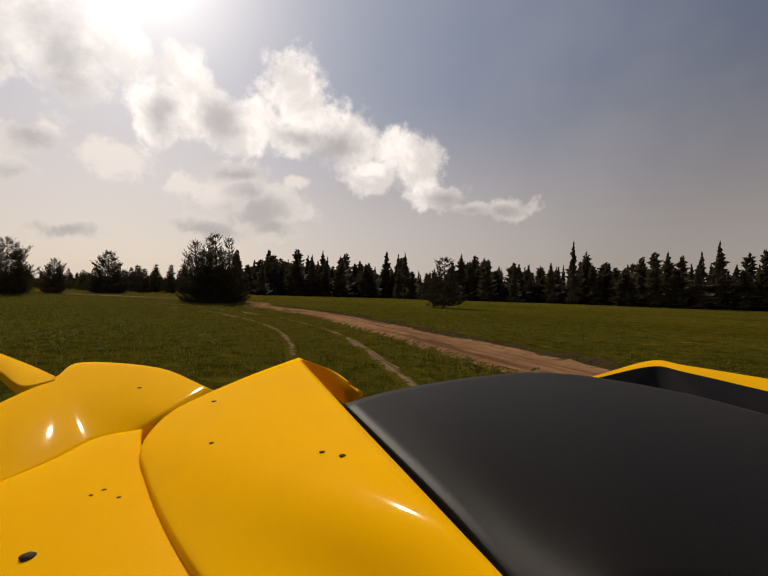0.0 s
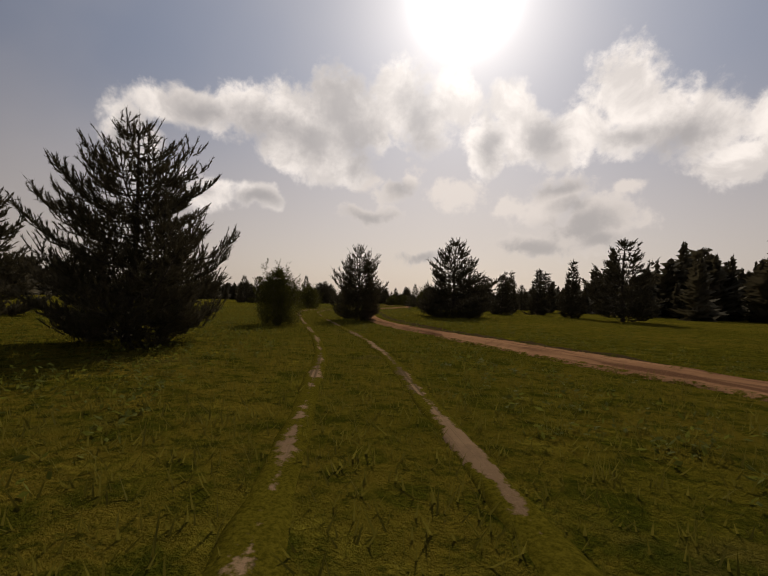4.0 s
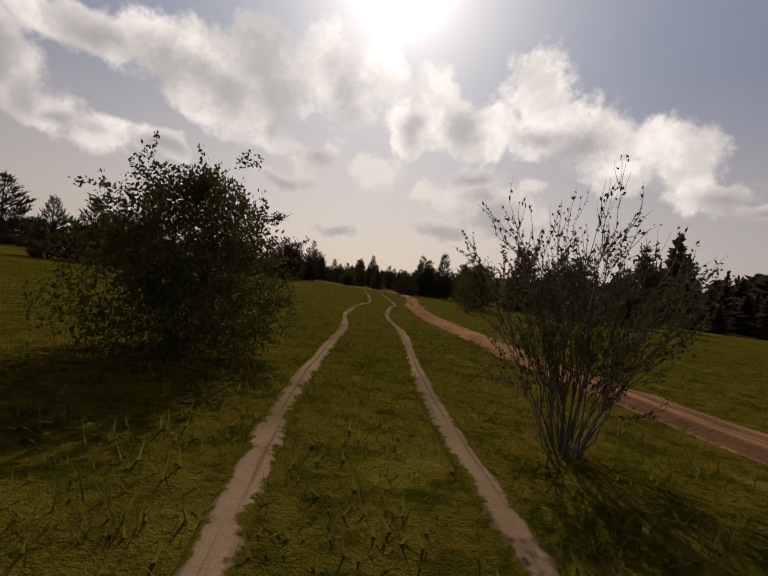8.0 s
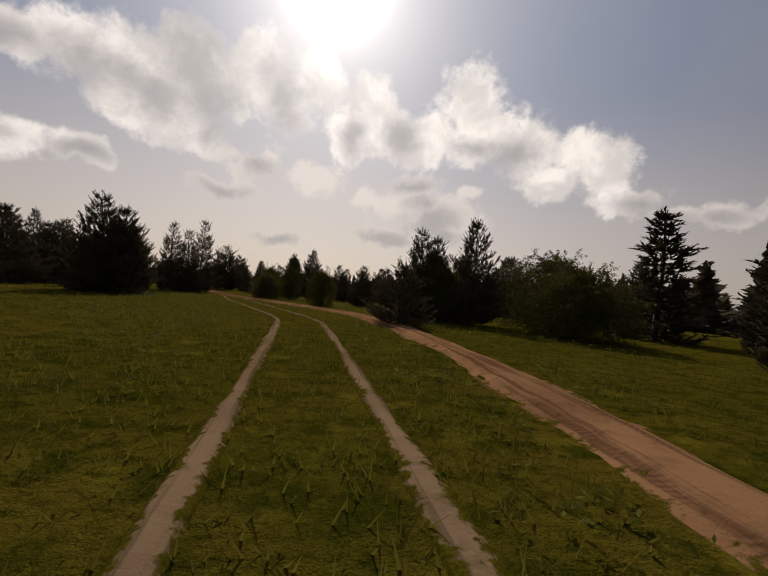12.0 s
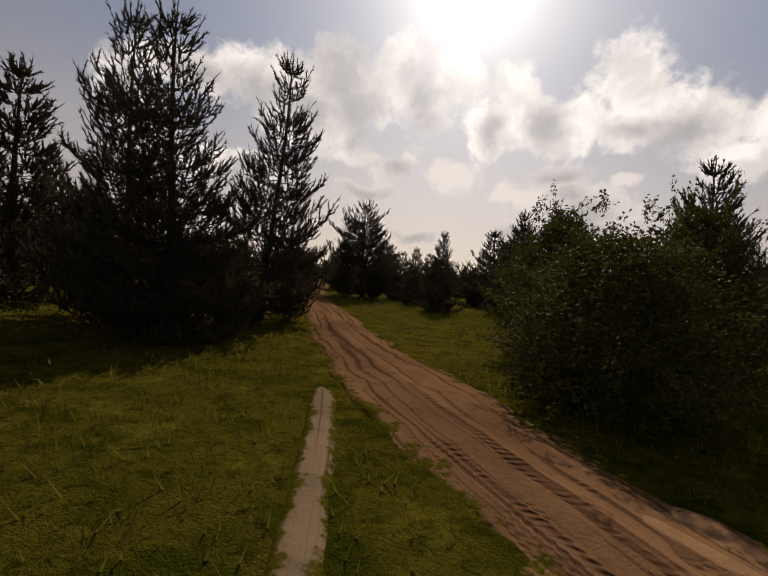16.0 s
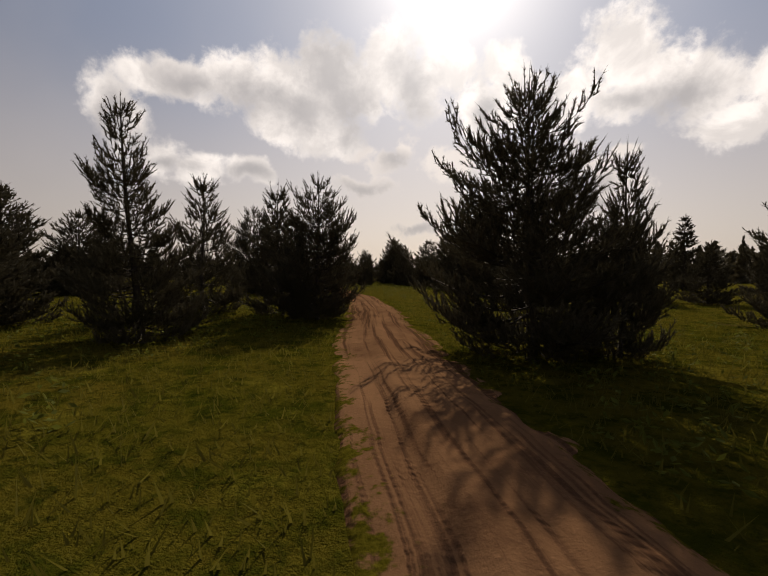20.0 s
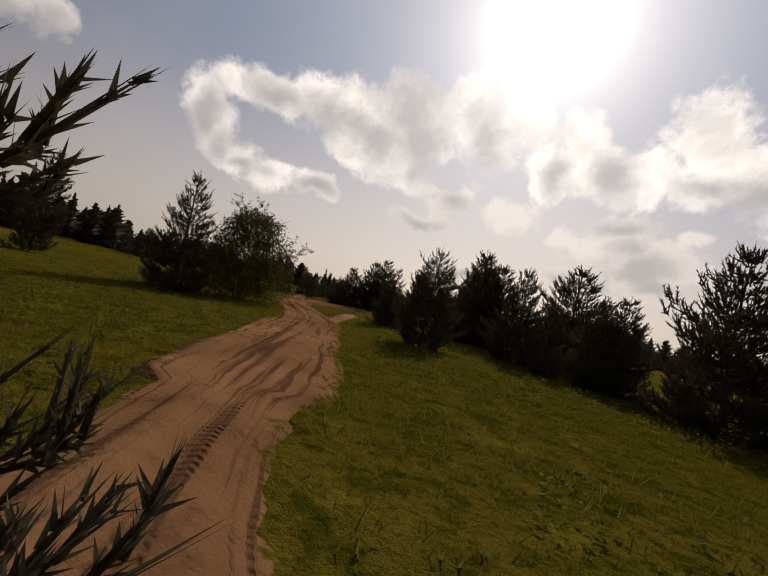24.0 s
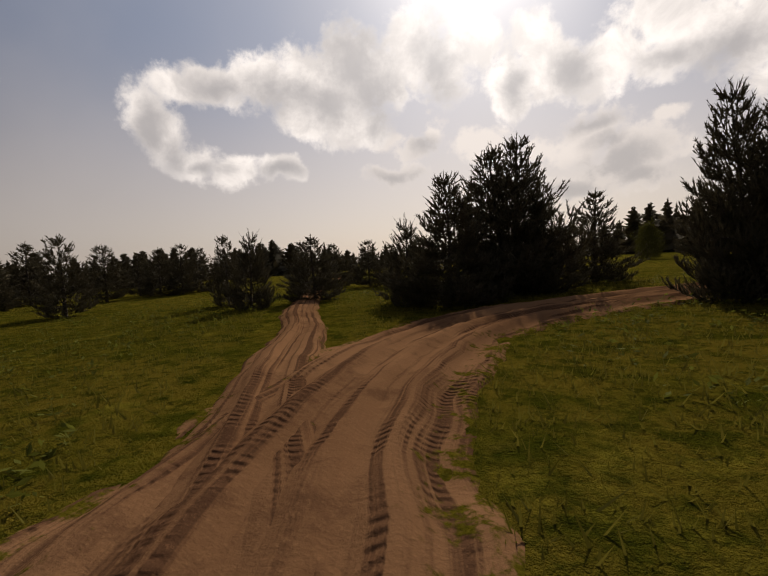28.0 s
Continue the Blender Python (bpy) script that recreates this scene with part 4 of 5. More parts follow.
prng = random.Random(5)
plant(HERO_PINES, HERO, "pines close beside the trail", prng)
plant([r for r in NEAR_PINES if r[2] >= 2.75], PINES, "pines beside the trail", prng)
plant([r for r in NEAR_PINES if r[2] < 2.75], SMALL_PINES, "young pines beside the trail", prng)
plant(FAR_PINES, FAR_PATTERNS, "distant pines", prng)
plant(SPRUCES, SPRUCE_PATTERNS, "spruces at the meadow's edge", prng)
plant(BUSHES, BUSH_PATTERNS, "leafy bushes beside the trail", prng)
plant(WILLOWS, WILLOW_PATTERNS, "willow bushes beside the trail", prng)
for pattern in HERO + PINES + SMALL_PINES + FAR_PATTERNS + SPRUCE_PATTERNS + BUSH_PATTERNS + WILLOW_PATTERNS:
    far_mesh(pattern)


# ---- the woods all round, one belt of far conifers ----
EAST_EDGE = [(92, -50), (84, 5), (68, 48), (40, 80), (12, 94), (-7, 106), (-13, 126), (-18, 150), (-30, 178), (-44, 206), (-66, 236), (-100, 256)]
WEST_EDGE = [(-52, -50), (-58, -5), (-64, 38), (-92, 66), (-104, 96), (-86, 124), (-102, 148), (-122, 172), (-136, 198), (-140, 225), (-128, 250), (-100, 262)]
SOUTH_EDGE = [(-60, -48), (-30, -62), (10, -66), (60, -50)]


def far_woods():
    """Belts of conifers behind the meadow's edges."""
    rng = np.random.default_rng(77)
    tris = []

    def tree(x, y, tall):
        wide = tall * rng.uniform(0.42, 0.95) * min(1.0, 7.0 / tall)
        z0 = height(x, y)
        blunt = rng.uniform(0.3, 1.0)
        tiers = 13
        for k in range(tiers):
            f = 0.03 + 0.95 * k / (tiers - 1)
            r = wide * 0.5 * ((1 - f) ** blunt + 0.04) * rng.uniform(0.75, 1.25)
            n = 15
            a = rng.random() * 6.283 + np.arange(n) * 6.283 / n + rng.normal(size=n) * 0.3
            rr = r * rng.uniform(0.45, 1.25, n)
            zc = z0 + tall * f + rng.normal(size=n) * 0.02 * tall
            c, s = np.cos(a), np.sin(a)
            tip = np.stack([x + c * rr, y + s * rr, zc + rr * rng.uniform(-0.1, 0.5, n)], 1)
            wv = 0.26 * rr + 0.07
            b1 = np.stack([x + c * rr * 0.2 - s * wv, y + s * rr * 0.2 + c * wv, zc + tall * 0.05], 1)
            b2 = np.stack([x + c * rr * 0.2 + s * wv, y + s * rr * 0.2 - c * wv, zc - tall * 0.05], 1)
            tris.append(np.stack([tip, b1, b2], 1))
        ca = np.arange(6) * 6.283 / 6
        rc = wide * 0.24
        ring = np.stack([x + np.cos(ca) * rc, y + np.sin(ca) * rc, np.full(6, z0 + tall * 0.05)], 1)
        tris.append(np.stack([ring, np.roll(ring, -1, 0), np.tile([[x, y, z0 + tall * 0.88]], (6, 1))], 1))
        for dx, dy in ((0.09, 0), (0, 0.09)):
            tris.append(np.array([[[x, y, z0 + tall * 1.05], [x - dx, y - dy, z0 + tall * 0.85], [x + dx, y + dy, z0 + tall * 0.85]],
                                  [[x, y, z0 + tall * 0.5], [x - 2 * dx, y - 2 * dy, z0 - 0.1], [x + 2 * dx, y + 2 * dy, z0 - 0.1]]]))

    for edge, sign, tall_of in ((EAST_EDGE, 1, lambda y: (5.4, 9.4) if y < 135 else (4.2, 6.4)), (WEST_EDGE, -1, lambda y: (4.6, 7.0) if y < 100 else (3.0, 4.5)), (SOUTH_EDGE, 1, lambda y: (6, 9))):
        for p, d in along(edge, 1.9):
            side = Vector((d.y, -d.x, 0)) * sign
            for row in range(6):
                back = row * 3.6 + rng.random() * 6.0 + (rng.normal() * 1.5)
                if rng.random() < 0.12:
                    continue
                q = p + side * back + d * rng.normal() * 1.0
                lo, hi = tall_of(q.y)
                clump = 1.0 + 0.6 * noise.noise(Vector((q.x * 0.11, q.y * 0.11, 4.0)))
                tree(q.x, q.y, rng.uniform(lo, hi) * clump * (0.7 if rng.random() < 0.4 else 1.0))
    ob = new("far_woods", triangles("far_woods", np.concatenate(tris), MAT_NEEDLE))
    tagged(ob, "dark conifer woods along the far edge of the meadow", "woods", kind="stuff")


far_woods()


# ---- grass and weeds ----
def road_runs():
    runs = [np.array([p for p, _ in along(r, 0.5)])[:, :2] for r in (MAIN_ROAD, SIDE_ROAD, FORK_ROAD, CUT_ROAD)]
    return runs


def clear_of_roads(x, y):
    keep = np.ones(len(x), bool)
    for run, half in zip(road_runs(), (0.8, 0.75, 1.0, 0.4)):
        for i in range(0, len(run), 1):
            keep &= (x - run[i, 0]) ** 2 + (y - run[i, 1]) ** 2 > half ** 2
    for off in (-0.30, 1.02):
        run = np.array([p for p, _ in along(beside(TRACK, off), 0.25)])[:, :2]
        for i in range(len(run)):
            keep &= (x - run[i, 0]) ** 2 + (y - run[i, 1]) ** 2 > 0.14 ** 2
    return keep


def grass():
    rng = np.random.default_rng(9)
    spine = [(p, d) for p, d in along(PATH + [(-95.2, 181.0), (-96.6, 186.0), (-98.0, 191.0)], 1.0)]
    P = np.array([p for p, _ in spine])[:, :2]
    D = np.array([d for _, d in spine])[:, :2]
    n = 470000
    k = rng.integers(0, len(P), n)
    off = np.where(rng.random(n) < 0.6, rng.normal(size=n) * 4.2, rng.uniform(-24, 24, n))
    x = P[k, 0] + D[k, 1] * off + D[k, 0] * rng.uniform(-0.7, 0.7, n)
    y = P[k, 1] - D[k, 0] * off + D[k, 1] * rng.uniform(-0.7, 0.7, n)
    keep = clear_of_roads(x, y)
    x, y = x[keep], y[keep]
    z = np.array([height(a, b) for a, b in zip(x, y)]) - 0.01
    n = len(x)
    tall = np.clip(rng.normal(0.07, 0.035, n), 0.025, 0.22) * (0.7 + 0.7 * np.array([noise.noise(Vector((a * 0.4, b * 0.4, 7.0))) * 0.5 + 0.5 for a, b in zip(x, y)]))
    a = rng.random(n) * 6.283
    w = 0.005 + 0.006 * rng.random(n)
    lean = rng.normal(size=(n, 2)) * 0.45
    base = np.stack([x, y, z], 1)
    side = np.stack([np.cos(a) * w, np.sin(a) * w, np.zeros(n)], 1)
    tip = base + np.stack([lean[:, 0] * tall, lean[:, 1] * tall, tall], 1)
    ob = new("meadow_grass", triangles("meadow_grass", np.stack([base - side, base + side, tip], 1), MAT_GRASS))
    tagged(ob, "short green and straw-coloured meadow grass", "grass", kind="stuff")
    # taller tufts beside the trail and the roads
    n = 5200
    k = rng.integers(0, len(P), n)
    off = np.sign(rng.normal(size=n)) * (1.3 + np.abs(rng.normal(size=n)) * 3.2)
    x = P[k, 0] + D[k, 1] * off + rng.normal(size=n) * 0.4
    y = P[k, 1] - D[k, 0] * off + rng.normal(size=n) * 0.4
    keep = clear_of_roads(x, y) & (np.array([noise.noise(Vector((a * 0.3, b * 0.3, 11.0))) for a, b in zip(x, y)]) > -0.05)
    x, y = x[keep], y[keep]
    per = 16
    hub = np.stack([x, y, np.array([height(a, b) for a, b in zip(x, y)]) - 0.01], 1)
    m = len(x) * per
    base = np.repeat(hub, per, 0) + rng.normal(size=(m, 3)) * [0.05, 0.05, 0]
    tall = np.repeat(rng.uniform(0.10, 0.26, len(x)), per) * rng.uniform(0.5, 1.1, m)
    lean = rng.normal(size=(m, 2)) * 0.30
    a = rng.random(m) * 6.283
    side = np.stack([np.cos(a), np.sin(a), np.zeros(m)], 1) * rng.uniform(0.002, 0.0045, m)[:, None]
    tip = base + np.stack([lean[:, 0] * tall, lean[:, 1] * tall, tall], 1)
    ob = new("grass_tufts", triangles("grass_tufts", np.stack([base - side, base + side, tip], 1), MAT_GRASS))
    tagged(ob, "tufts of taller grass along the trail", "grass", kind="stuff")
    # broad-leaved weeds in patches
    n = 21000
    k = rng.integers(0, len(P), n)
    off = np.sign(rng.normal(size=n)) * (1.5 + np.abs(rng.normal(size=n)) * 5.0)
    x = P[k, 0] + D[k, 1] * off + rng.normal(size=n) * 0.3
    y = P[k, 1] - D[k, 0] * off + rng.normal(size=n) * 0.3
    keep = clear_of_roads(x, y) & (np.array([noise.noise(Vector((p * 0.22, q * 0.22, 3.0))) for p, q in zip(x, y)]) > -0.12)
    x, y = x[keep], y[keep]
    tris = []
    for p, q in zip(x, y):
        z0 = height(p, q)
        m = rng.integers(5, 10)
        hgt = rng.uniform(0.08, 0.26)
        c = np.stack([p + rng.normal(size=m) * 0.05, q + rng.normal(size=m) * 0.05, z0 + rng.random(m) * hgt], 1)
        u = rng.normal(size=(m, 3)) * [1, 1, 0.5]
        u /= np.linalg.norm(u, axis=1, keepdims=True)
        v = np.cross(u, rng.normal(size=(m, 3)) * [0.4, 0.4, 1])
        v /= np.linalg.norm(v, axis=1, keepdims=True)
        s = rng.uniform(0.02, 0.05, (m, 1))
        tris += [np.stack([c - u * s, c + v * s * 0.4, c + u * s], 1), np.stack([c - u * s, c + u * s, c - v * s * 0.4], 1)]
    ob = new("low_weeds", triangles("low_weeds", np.concatenate(tris), MAT_WEED))
    tagged(ob, "low broad-leaved weeds scattered through the grass", "weeds", kind="stuff")


grass()


# ---- dead branches lying in the grass ----
def dead_branch(x, y, spread, seed):
    rng = np.random.default_rng(seed)
    wood = []
    for k in range(9):
        a = rng.uniform(-0.7, 0.7) + (0 if k % 2 else 3.14)
        p = np.array([rng.normal() * 0.15, rng.normal() * 0.15, 0.02])
        d = np.array([math.cos(a), math.sin(a) * 0.6, rng.uniform(0.02, 0.35)])
        ln = spread * rng.uniform(0.35, 0.6)
        pts = [p + d * ln * u + rng.normal(size=3) * 0.02 for u in np.linspace(0, 1, 5)]
        wood.append(([tuple(q) for q in pts], [0.016 * (1 - 0.7 * i / 4) for i in range(5)]))
        for b in range(4):
            q = pts[1 + b % 4]
            e = q + (d * 0.5 + rng.normal(size=3) * [0.4, 0.4, 0.4] + [0, 0, 0.25]) * ln * 0.4
            e[2] = max(e[2], 0.01)
            wood.append(([tuple(q), tuple((q + e) / 2 + rng.normal(size=3) * 0.02), tuple(e)], [0.007, 0.005, 0.003]))
    vs, fs = tubes(wood, 4)
    ob = new("dead_branch", mesh_of("dead_branch", vs, fs, MAT_TWIG, True))
    ob.location = (x, y, height(x, y))
    tagged(ob, "bare dead branches lying in the meadow grass", "branch")


dead_branch(-54.0, 113.2, 1.3, 3)


from mathutils.bvhtree import BVHTree

# ---- the off-road vehicle, standing where the drive begins ----
def paint(n, p, out):
    g = n.node("ShaderNodeTexCoord").outputs["Object"]
    dust = n.smooth(n.noise(g, 6.0, 5.0), 0.45, 0.8)
    n.link(n.mix(n.math("MULTIPLY", dust, 0.22), (0.86, 0.43, 0.0), (0.72, 0.37, 0.008)), p.inputs["Base Color"])
    n.link(n.math("ADD", 0.5, n.math("MULTIPLY", dust, 0.12)), p.inputs["Roughness"])
    p.inputs["Coat Weight"].default_value, p.inputs["Coat Roughness"].default_value = 0.07, 0.05


def moulded(n, p, out):
    g = n.node("ShaderNodeTexCoord").outputs["Object"]
    n.link(n.mix(n.noise(g, 5.0, 4.0), (0.0065, 0.0052, 0.0050), (0.012, 0.0098, 0.0090)), p.inputs["Base Color"])
    bump(n, p, n.noise(g, 1600.0, 2.0), 0.25, 0.0006)


def rubber(n, p, out):
    g = n.node("ShaderNodeTexCoord").outputs["Object"]
    n.link(n.mix(n.noise(g, 8.0, 4.0), (0.02, 0.019, 0.018), (0.07, 0.055, 0.042)), p.inputs["Base Color"])


def mud(n, p, out):
    g = n.node("ShaderNodeTexCoord").outputs["Object"]
    n.link(n.mix(n.noise(g, 90.0, 3.0), (0.03, 0.02, 0.014), (0.09, 0.06, 0.04)), p.inputs["Base Color"])


MAT_YELLOW = material("yellow_paint", paint, 0.42, 0.0)
MAT_PLASTIC = material("black_moulded_plastic", moulded, 0.42, 0.045)
MAT_RUBBER = material("tyre_rubber", rubber, 0.85, 0.2)
MAT_MUD = material("dried_mud", mud, 0.95, 0.1)
EYE = ROWS[0][1].translation


# edges of the body panels: right, ahead and up from the ground below the mount
EDGES = {
    "side_far": ((-0.141, 0.612, 0.910), (-0.095, 0.664, 0.923), (-0.034, 0.753, 0.934)),
    "side_right": ((0.073, 0.142, 0.945), (0.057, 0.223, 0.945), (0.025, 0.410, 0.940), (-0.034, 0.753, 0.934)),
    "side_near": ((-0.050, 0.237, 0.887), (0.023, 0.194, 0.912), (0.073, 0.142, 0.945)),
    "side_left": ((-0.050, 0.237, 0.887), (-0.099, 0.317, 0.884), (-0.148, 0.407, 0.884), (-0.178, 0.474, 0.887), (-0.176, 0.551, 0.898), (-0.141, 0.612, 0.910)),
    "low_far": ((-0.299, 0.435, 0.862), (-0.275, 0.490, 0.865), (-0.255, 0.548, 0.870), (-0.208, 0.550, 0.878)),
    "low_right": ((-0.053, 0.249, 0.879), (-0.103, 0.332, 0.876), (-0.156, 0.426, 0.876), (-0.190, 0.501, 0.878), (-0.208, 0.550, 0.878)),
    "low_near": ((-0.201, 0.295, 0.858), (-0.123, 0.271, 0.869), (-0.053, 0.249, 0.879)),
    "low_left": ((-0.201, 0.295, 0.858), (-0.299, 0.435, 0.862)),
    "fen_far": ((-0.409, 0.590, 0.885), (-0.418, 0.636, 0.890), (-0.417, 0.748, 0.900), (-0.430, 0.851, 0.908), (-0.276, 0.784, 0.911), (-0.141, 0.612, 0.910)),
    "fen_right": ((-0.212, 0.565, 0.872), (-0.181, 0.568, 0.892), (-0.141, 0.612, 0.910)),
    "fen_near": ((-0.304, 0.442, 0.857), (-0.279, 0.498, 0.860), (-0.259, 0.556, 0.865), (-0.212, 0.565, 0.872)),
    "fen_left": ((-0.304, 0.442, 0.857), (-0.409, 0.590, 0.885)),
    "out_far": ((-0.736, 1.054, 0.910), (-0.626, 0.946, 0.910), (-0.502, 0.828, 0.908), (-0.413, 0.744, 0.904)),
    "out_near": ((-0.632, 0.906, 0.900), (-0.536, 0.811, 0.900), (-0.435, 0.704, 0.898), (-0.408, 0.735, 0.901)),
    "flange_far": ((-0.034, 0.753, 0.934), (0.023, 0.661, 0.928), (0.057, 0.539, 0.923)),
    "flange_near": ((-0.034, 0.753, 0.934), (0.005, 0.711, 0.900), (0.044, 0.630, 0.885)),
    "hood_far": ((0.032, 0.489, 0.922), (0.093, 0.527, 0.928), (0.207, 0.578, 0.933), (0.321, 0.611, 0.935), (0.406, 0.590, 0.933), (0.490, 0.503, 0.927), (0.534, 0.396, 0.918)),
    "hood_left": ((0.101, 0.188, 0.910), (0.082, 0.280, 0.916), (0.032, 0.489, 0.922)),
    "hood_near": ((0.101, 0.188, 0.910), (0.141, 0.155, 0.930), (0.215, 0.158, 0.922)),
    "hood_right": ((0.215, 0.158, 0.922), (0.534, 0.396, 0.918)),
    "rf_far": ((0.424, 0.620, 0.924), (0.653, 0.751, 0.932), (0.687, 0.707, 0.930), (0.763, 0.626, 0.922), (0.793, 0.589, 0.919)),
    "rf_near": ((0.418, 0.611, 0.922), (0.610, 0.701, 0.929), (0.641, 0.659, 0.926), (0.696, 0.571, 0.914), (0.711, 0.527, 0.911)),
    "ri_near": ((0.426, 0.613, 0.920), (0.567, 0.662, 0.900), (0.604, 0.575, 0.900), (0.625, 0.512, 0.895), (0.629, 0.466, 0.892)),
}
SPECKS = ((-0.191, 0.322, 0.0047), (-0.150, 0.274, 0.0016), (0.005, 0.314, 0.0020), (0.019, 0.297, 0.0023), (-0.124, 0.543, 0.0027), (-0.094, 0.407, 0.0021), (-0.263, 0.681, 0.0026), (-0.161, 0.383, 0.0015), (-0.180, 0.400, 0.0016), (-0.187, 0.393, 0.0016), (0.011, 0.577, 0.0021), (-0.135, 0.261, 0.0011))


def bend(points, n):
    """n + 1 places on a smooth curve through the given ones."""
    P = [Vector(q) for q in points]
    P = [2 * P[0] - P[1]] + P + [2 * P[-1] - P[-2]]
    out = []
    for k in range(n + 1):
        f = k / n * (len(P) - 3)
        i = min(int(f), len(P) - 4)
        t = f - i
        a, b, c, d = P[i:i + 4]
        out.append(0.5 * ((2 * b) + (c - a) * t + (2 * a - 5 * b + 4 * c - d) * t * t + (3 * b - a - 3 * c + d) * t ** 3))
    return out


def panel(near, far, left=None, right=None, crown=0.0, rim=0.014, n=26):
    """A moulded panel spanned between four edge curves, crowned in the middle, with a rolled rim that gives it thickness."""
    near, far = bend(EDGES[near], n), bend(EDGES[far], n)
    left = bend(EDGES[left], n) if left else [near[0].lerp(far[0], k / n) for k in range(n + 1)]
    right = bend(EDGES[right], n) if right else [near[-1].lerp(far[-1], k / n) for k in range(n + 1)]
    bm = bmesh.new()
    rows = []
    for j in range(n + 1):
        v = j / n
        row = []
        for i in range(n + 1):
            u = i / n
            q = near[i].lerp(far[i], v) + left[j].lerp(right[j], u)
            q -= near[0].lerp(near[-1], u).lerp(far[0].lerp(far[-1], u), v)
            row.append(bm.verts.new(q + Vector((0, 0, crown * 16 * u * (1 - u) * v * (1 - v)))))
        rows.append(row)
    for a, b in zip(rows, rows[1:]):
        for i in range(n):
            bm.faces.new((a[i], a[i + 1], b[i + 1], b[i]))
    edge = rows[0] + [r[-1] for r in rows[1:]] + rows[-1][-2::-1] + [r[0] for r in rows[-2:0:-1]]
    mid = sum((v.co for v in edge), Vector()) / len(edge)
    ring = edge
    for out_by, down in ((0.0012, 0.0016), (0.0018, 0.005), (0.001, rim)):
        low = []
        for v in edge:
            away = (v.co - mid) * Vector((1, 1, 0))
            low.append(bm.verts.new(v.co + away.normalized() * out_by - Vector((0, 0, down))))
        for i in range(len(edge)):
            k = (i + 1) % len(edge)
            if (ring[i].co - ring[k].co).length > 1e-7:
                bm.faces.new((ring[k], ring[i], low[i], low[k]))
        ring = low
    bmesh.ops.remove_doubles(bm, verts=bm.verts, dist=1e-5)
    bmesh.ops.recalc_face_normals(bm, faces=bm.faces)
    for f in bm.faces:
        f.smooth = True
    return bm


def box(x0, x1, y0, y1, z0, z1, bevel=0.02):
    bm = bmesh.new()
    bmesh.ops.create_cube(bm, size=1.0, matrix=Matrix.Translation(((x0 + x1) / 2, (y0 + y1) / 2, (z0 + z1) / 2)) @ Matrix.Diagonal((x1 - x0, y1 - y0, z1 - z0, 1)))
    bmesh.ops.bevel(bm, geom=bm.edges[:], offset=bevel, segments=2, affect="EDGES")
    return bm


def wheel_tyre(r, w):
    """A knobbly tyre turned about the x axis."""
    bm = bmesh.new()
    seg, prof = 40, [(-0.5, 0.62), (-0.55, 0.8), (-0.5, 0.93), (-0.25, 1.0), (0.25, 1.0), (0.5, 0.93), (0.55, 0.8), (0.5, 0.62)]
    rings = []
    for s in range(seg):
        a = 2 * math.pi * s / seg
        knob = 0.965 if s % 2 else 1.0
        rings.append([bm.verts.new((px * w, math.cos(a) * pr * r * (knob if pr > 0.9 else 1), math.sin(a) * pr * r * (knob if pr > 0.9 else 1))) for px, pr in prof])
    for s in range(seg):
        a, b = rings[s], rings[(s + 1) % seg]
        for i in range(len(prof) - 1):
            bm.faces.new((a[i], a[i + 1], b[i + 1], b[i]))
    bmesh.ops.recalc_face_normals(bm, faces=bm.faces)
    return bm


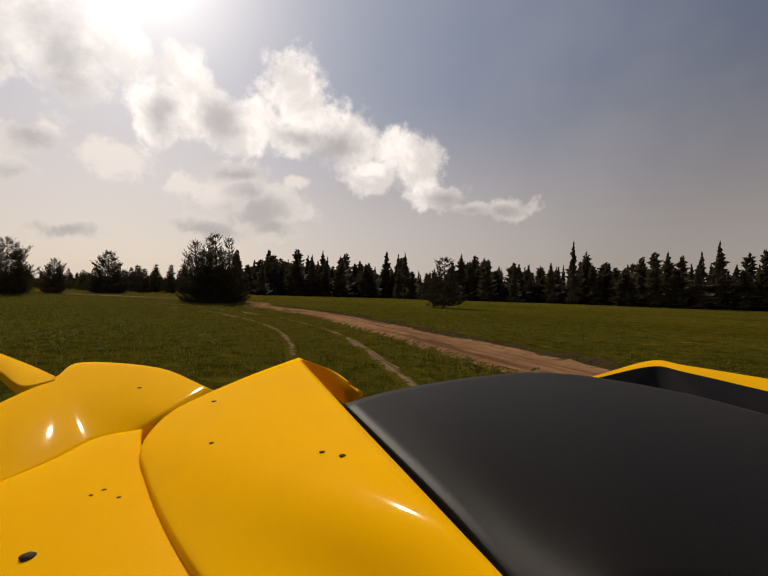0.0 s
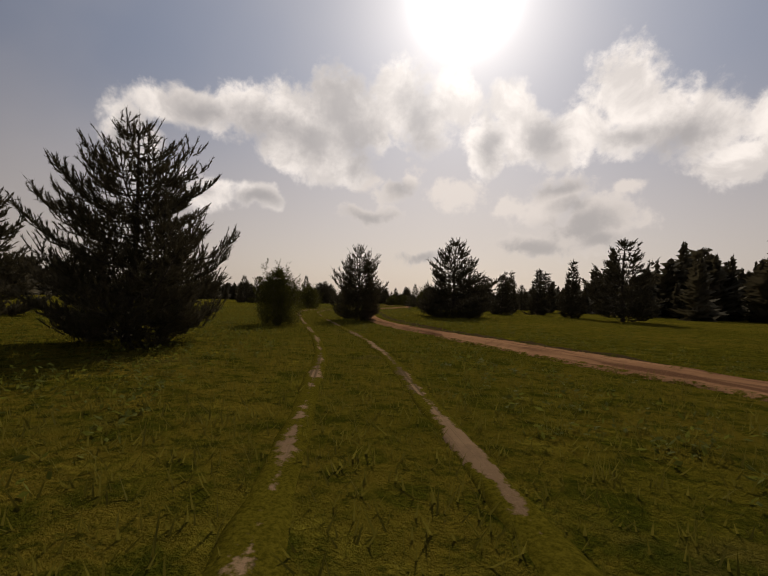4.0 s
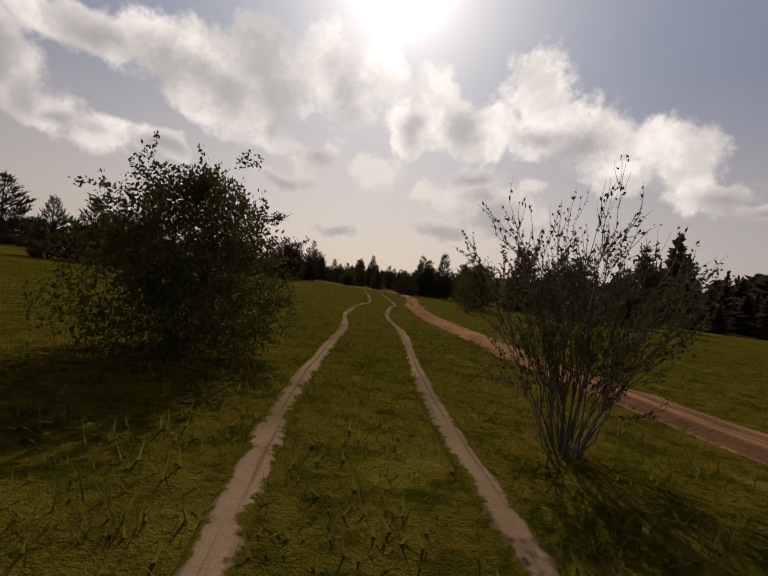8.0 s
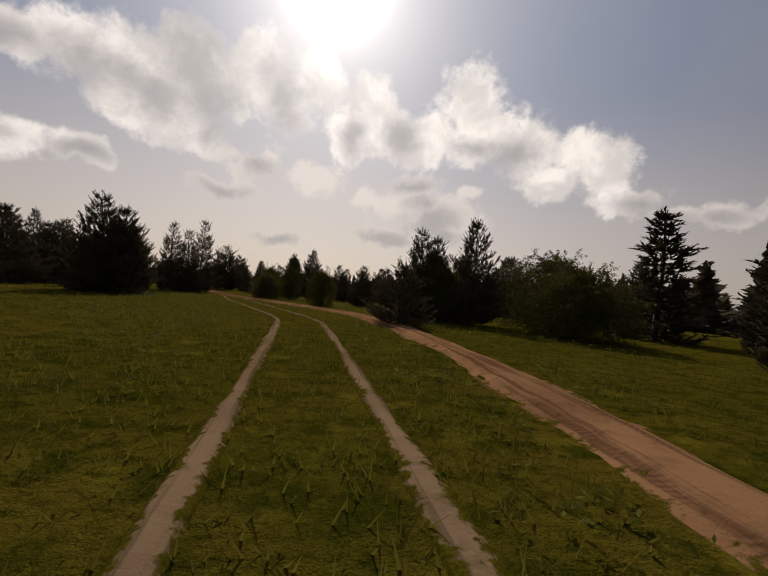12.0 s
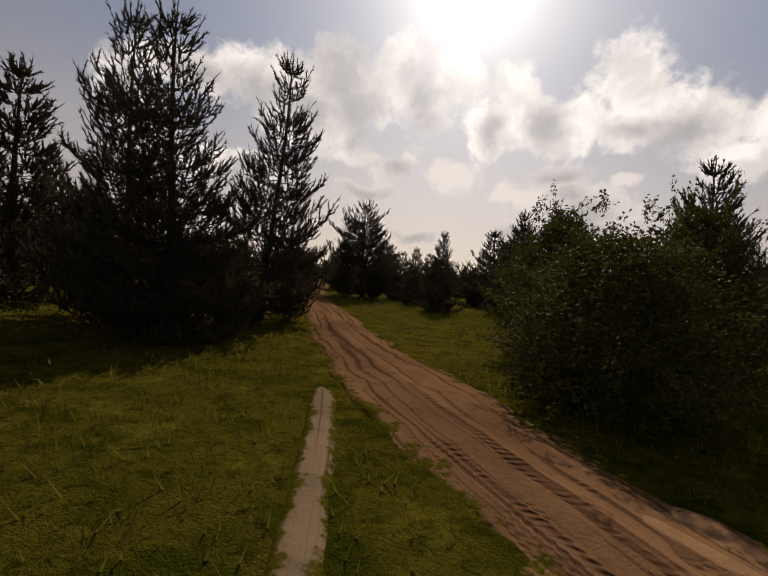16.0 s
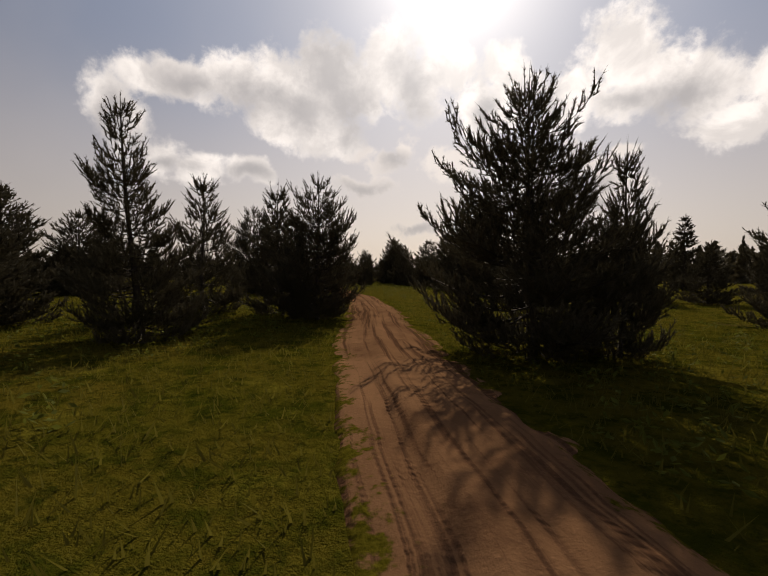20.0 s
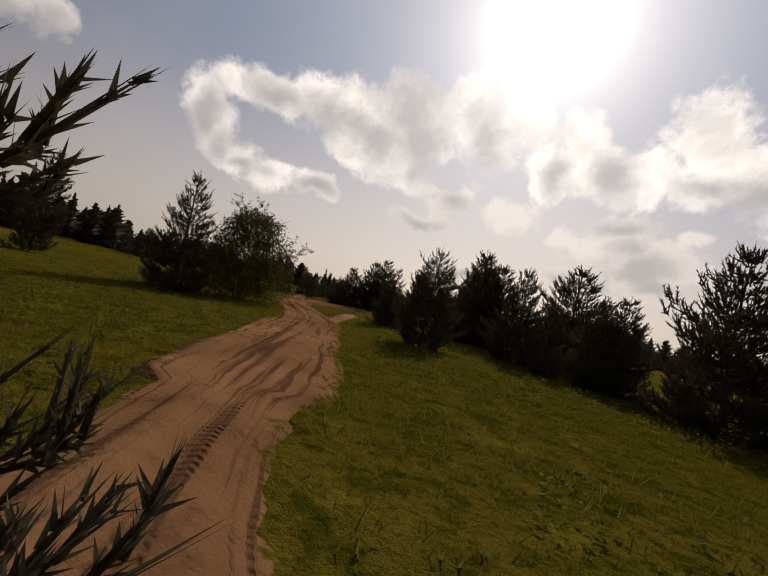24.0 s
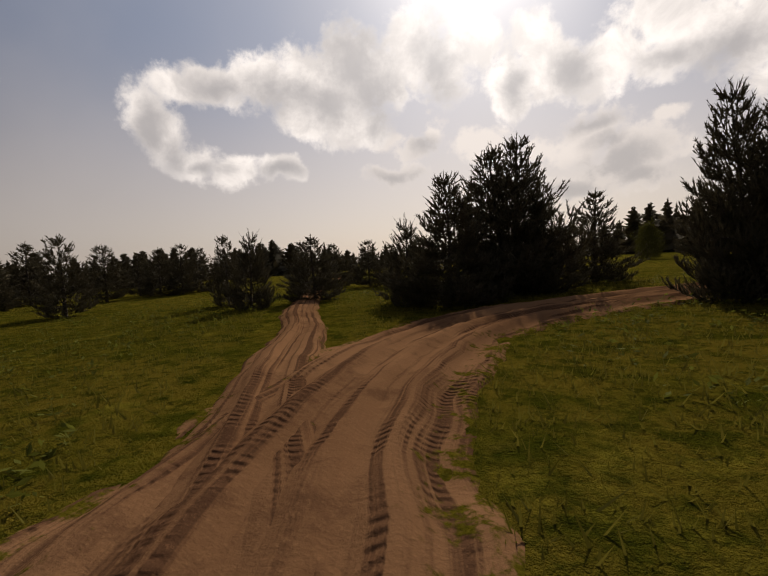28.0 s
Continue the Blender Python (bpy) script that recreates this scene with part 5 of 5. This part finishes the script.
def build_vehicle():
    car = thing("off_road_vehicle", "yellow off-road vehicle with a matt black hood and mud specks", "vehicle")
    car.matrix_world = pose(EYE.x, EYE.y, 0, 0, 0, -7.7)
    fender = part("left_fender", panel("fen_near", "fen_far", "fen_left", "fen_right", 0.006), MAT_YELLOW, car)
    lower = part("lower_panel", panel("low_near", "low_far", "low_left", "low_right", 0.004), MAT_YELLOW, car)
    side = part("side_panel", panel("side_near", "side_far", "side_left", "side_right", 0.003), MAT_YELLOW, car)
    part("outer_fender", panel("out_near", "out_far", crown=0.003), MAT_YELLOW, car)
    part("flange", panel("flange_near", "flange_far", rim=0.004, n=12), MAT_YELLOW, car, "folded yellow panel edge")
    part("hood", panel("hood_near", "hood_far", "hood_left", "hood_right", 0.008, rim=0.03), MAT_PLASTIC, car, "matt black moulded plastic hood")
    part("right_fender", panel("rf_near", "rf_far", rim=0.008), MAT_YELLOW, car)
    part("right_inner_panel", panel("ri_near", "rf_near", rim=0.006), MAT_PLASTIC, car, "black inner panel under the fender")
    # solid black box under the panel edges, standing in for the gap's shade
    part("seam", box(-0.05, 0.14, 0.16, 0.62, 0.84, 0.875, 0.01), MAT_PLASTIC, car, "black strip standing in for the shaded gap beside the hood")
    # body below the hood, down to the wheels
    part("body_shell", box(-0.30, 0.92, -0.9, 0.66, 0.42, 0.80, 0.05), MAT_YELLOW, car)
    part("floor_pan", box(-0.26, 0.88, -1.0, 0.72, 0.30, 0.44, 0.04), MAT_PLASTIC, car, "black plastic floor pan")
    for x, y in ((-0.34, 0.42), (0.96, 0.42), (-0.34, -0.72), (0.96, -0.72)):
        w = part("wheel", box(x - 0.07, x + 0.07, y - 0.11, y + 0.11, 0.19, 0.41, 0.03), MAT_PLASTIC, car)
        t = part("tyre", wheel_tyre(0.30, 0.24), MAT_RUBBER, w)
        t.location = (x, y, 0.30)
    skins = [BVHTree.FromPolygons([v.co for v in o.data.vertices], [f.vertices for f in o.data.polygons]) for o in (side, lower, fender)]
    for x, y, r in SPECKS:
        hits = [h for h in (k.ray_cast(Vector((x, y, 1.2)), Vector((0, 0, -1)))[0] for k in skins) if h]
        if not hits:
            continue
        bm = bmesh.new()
        bmesh.ops.create_icosphere(bm, subdivisions=2, radius=r, matrix=Matrix.Translation(max(hits, key=lambda h: h.z)) @ Matrix.Diagonal((1.3, 1, 0.45, 1)))
        for v in bm.verts:
            v.co += Vector((1, 1, 0.3)) * (0.25 * r * noise.noise(v.co * 500.0))
        part("mud_speck", bm, MAT_MUD, car, "dried mud speck")


build_vehicle()
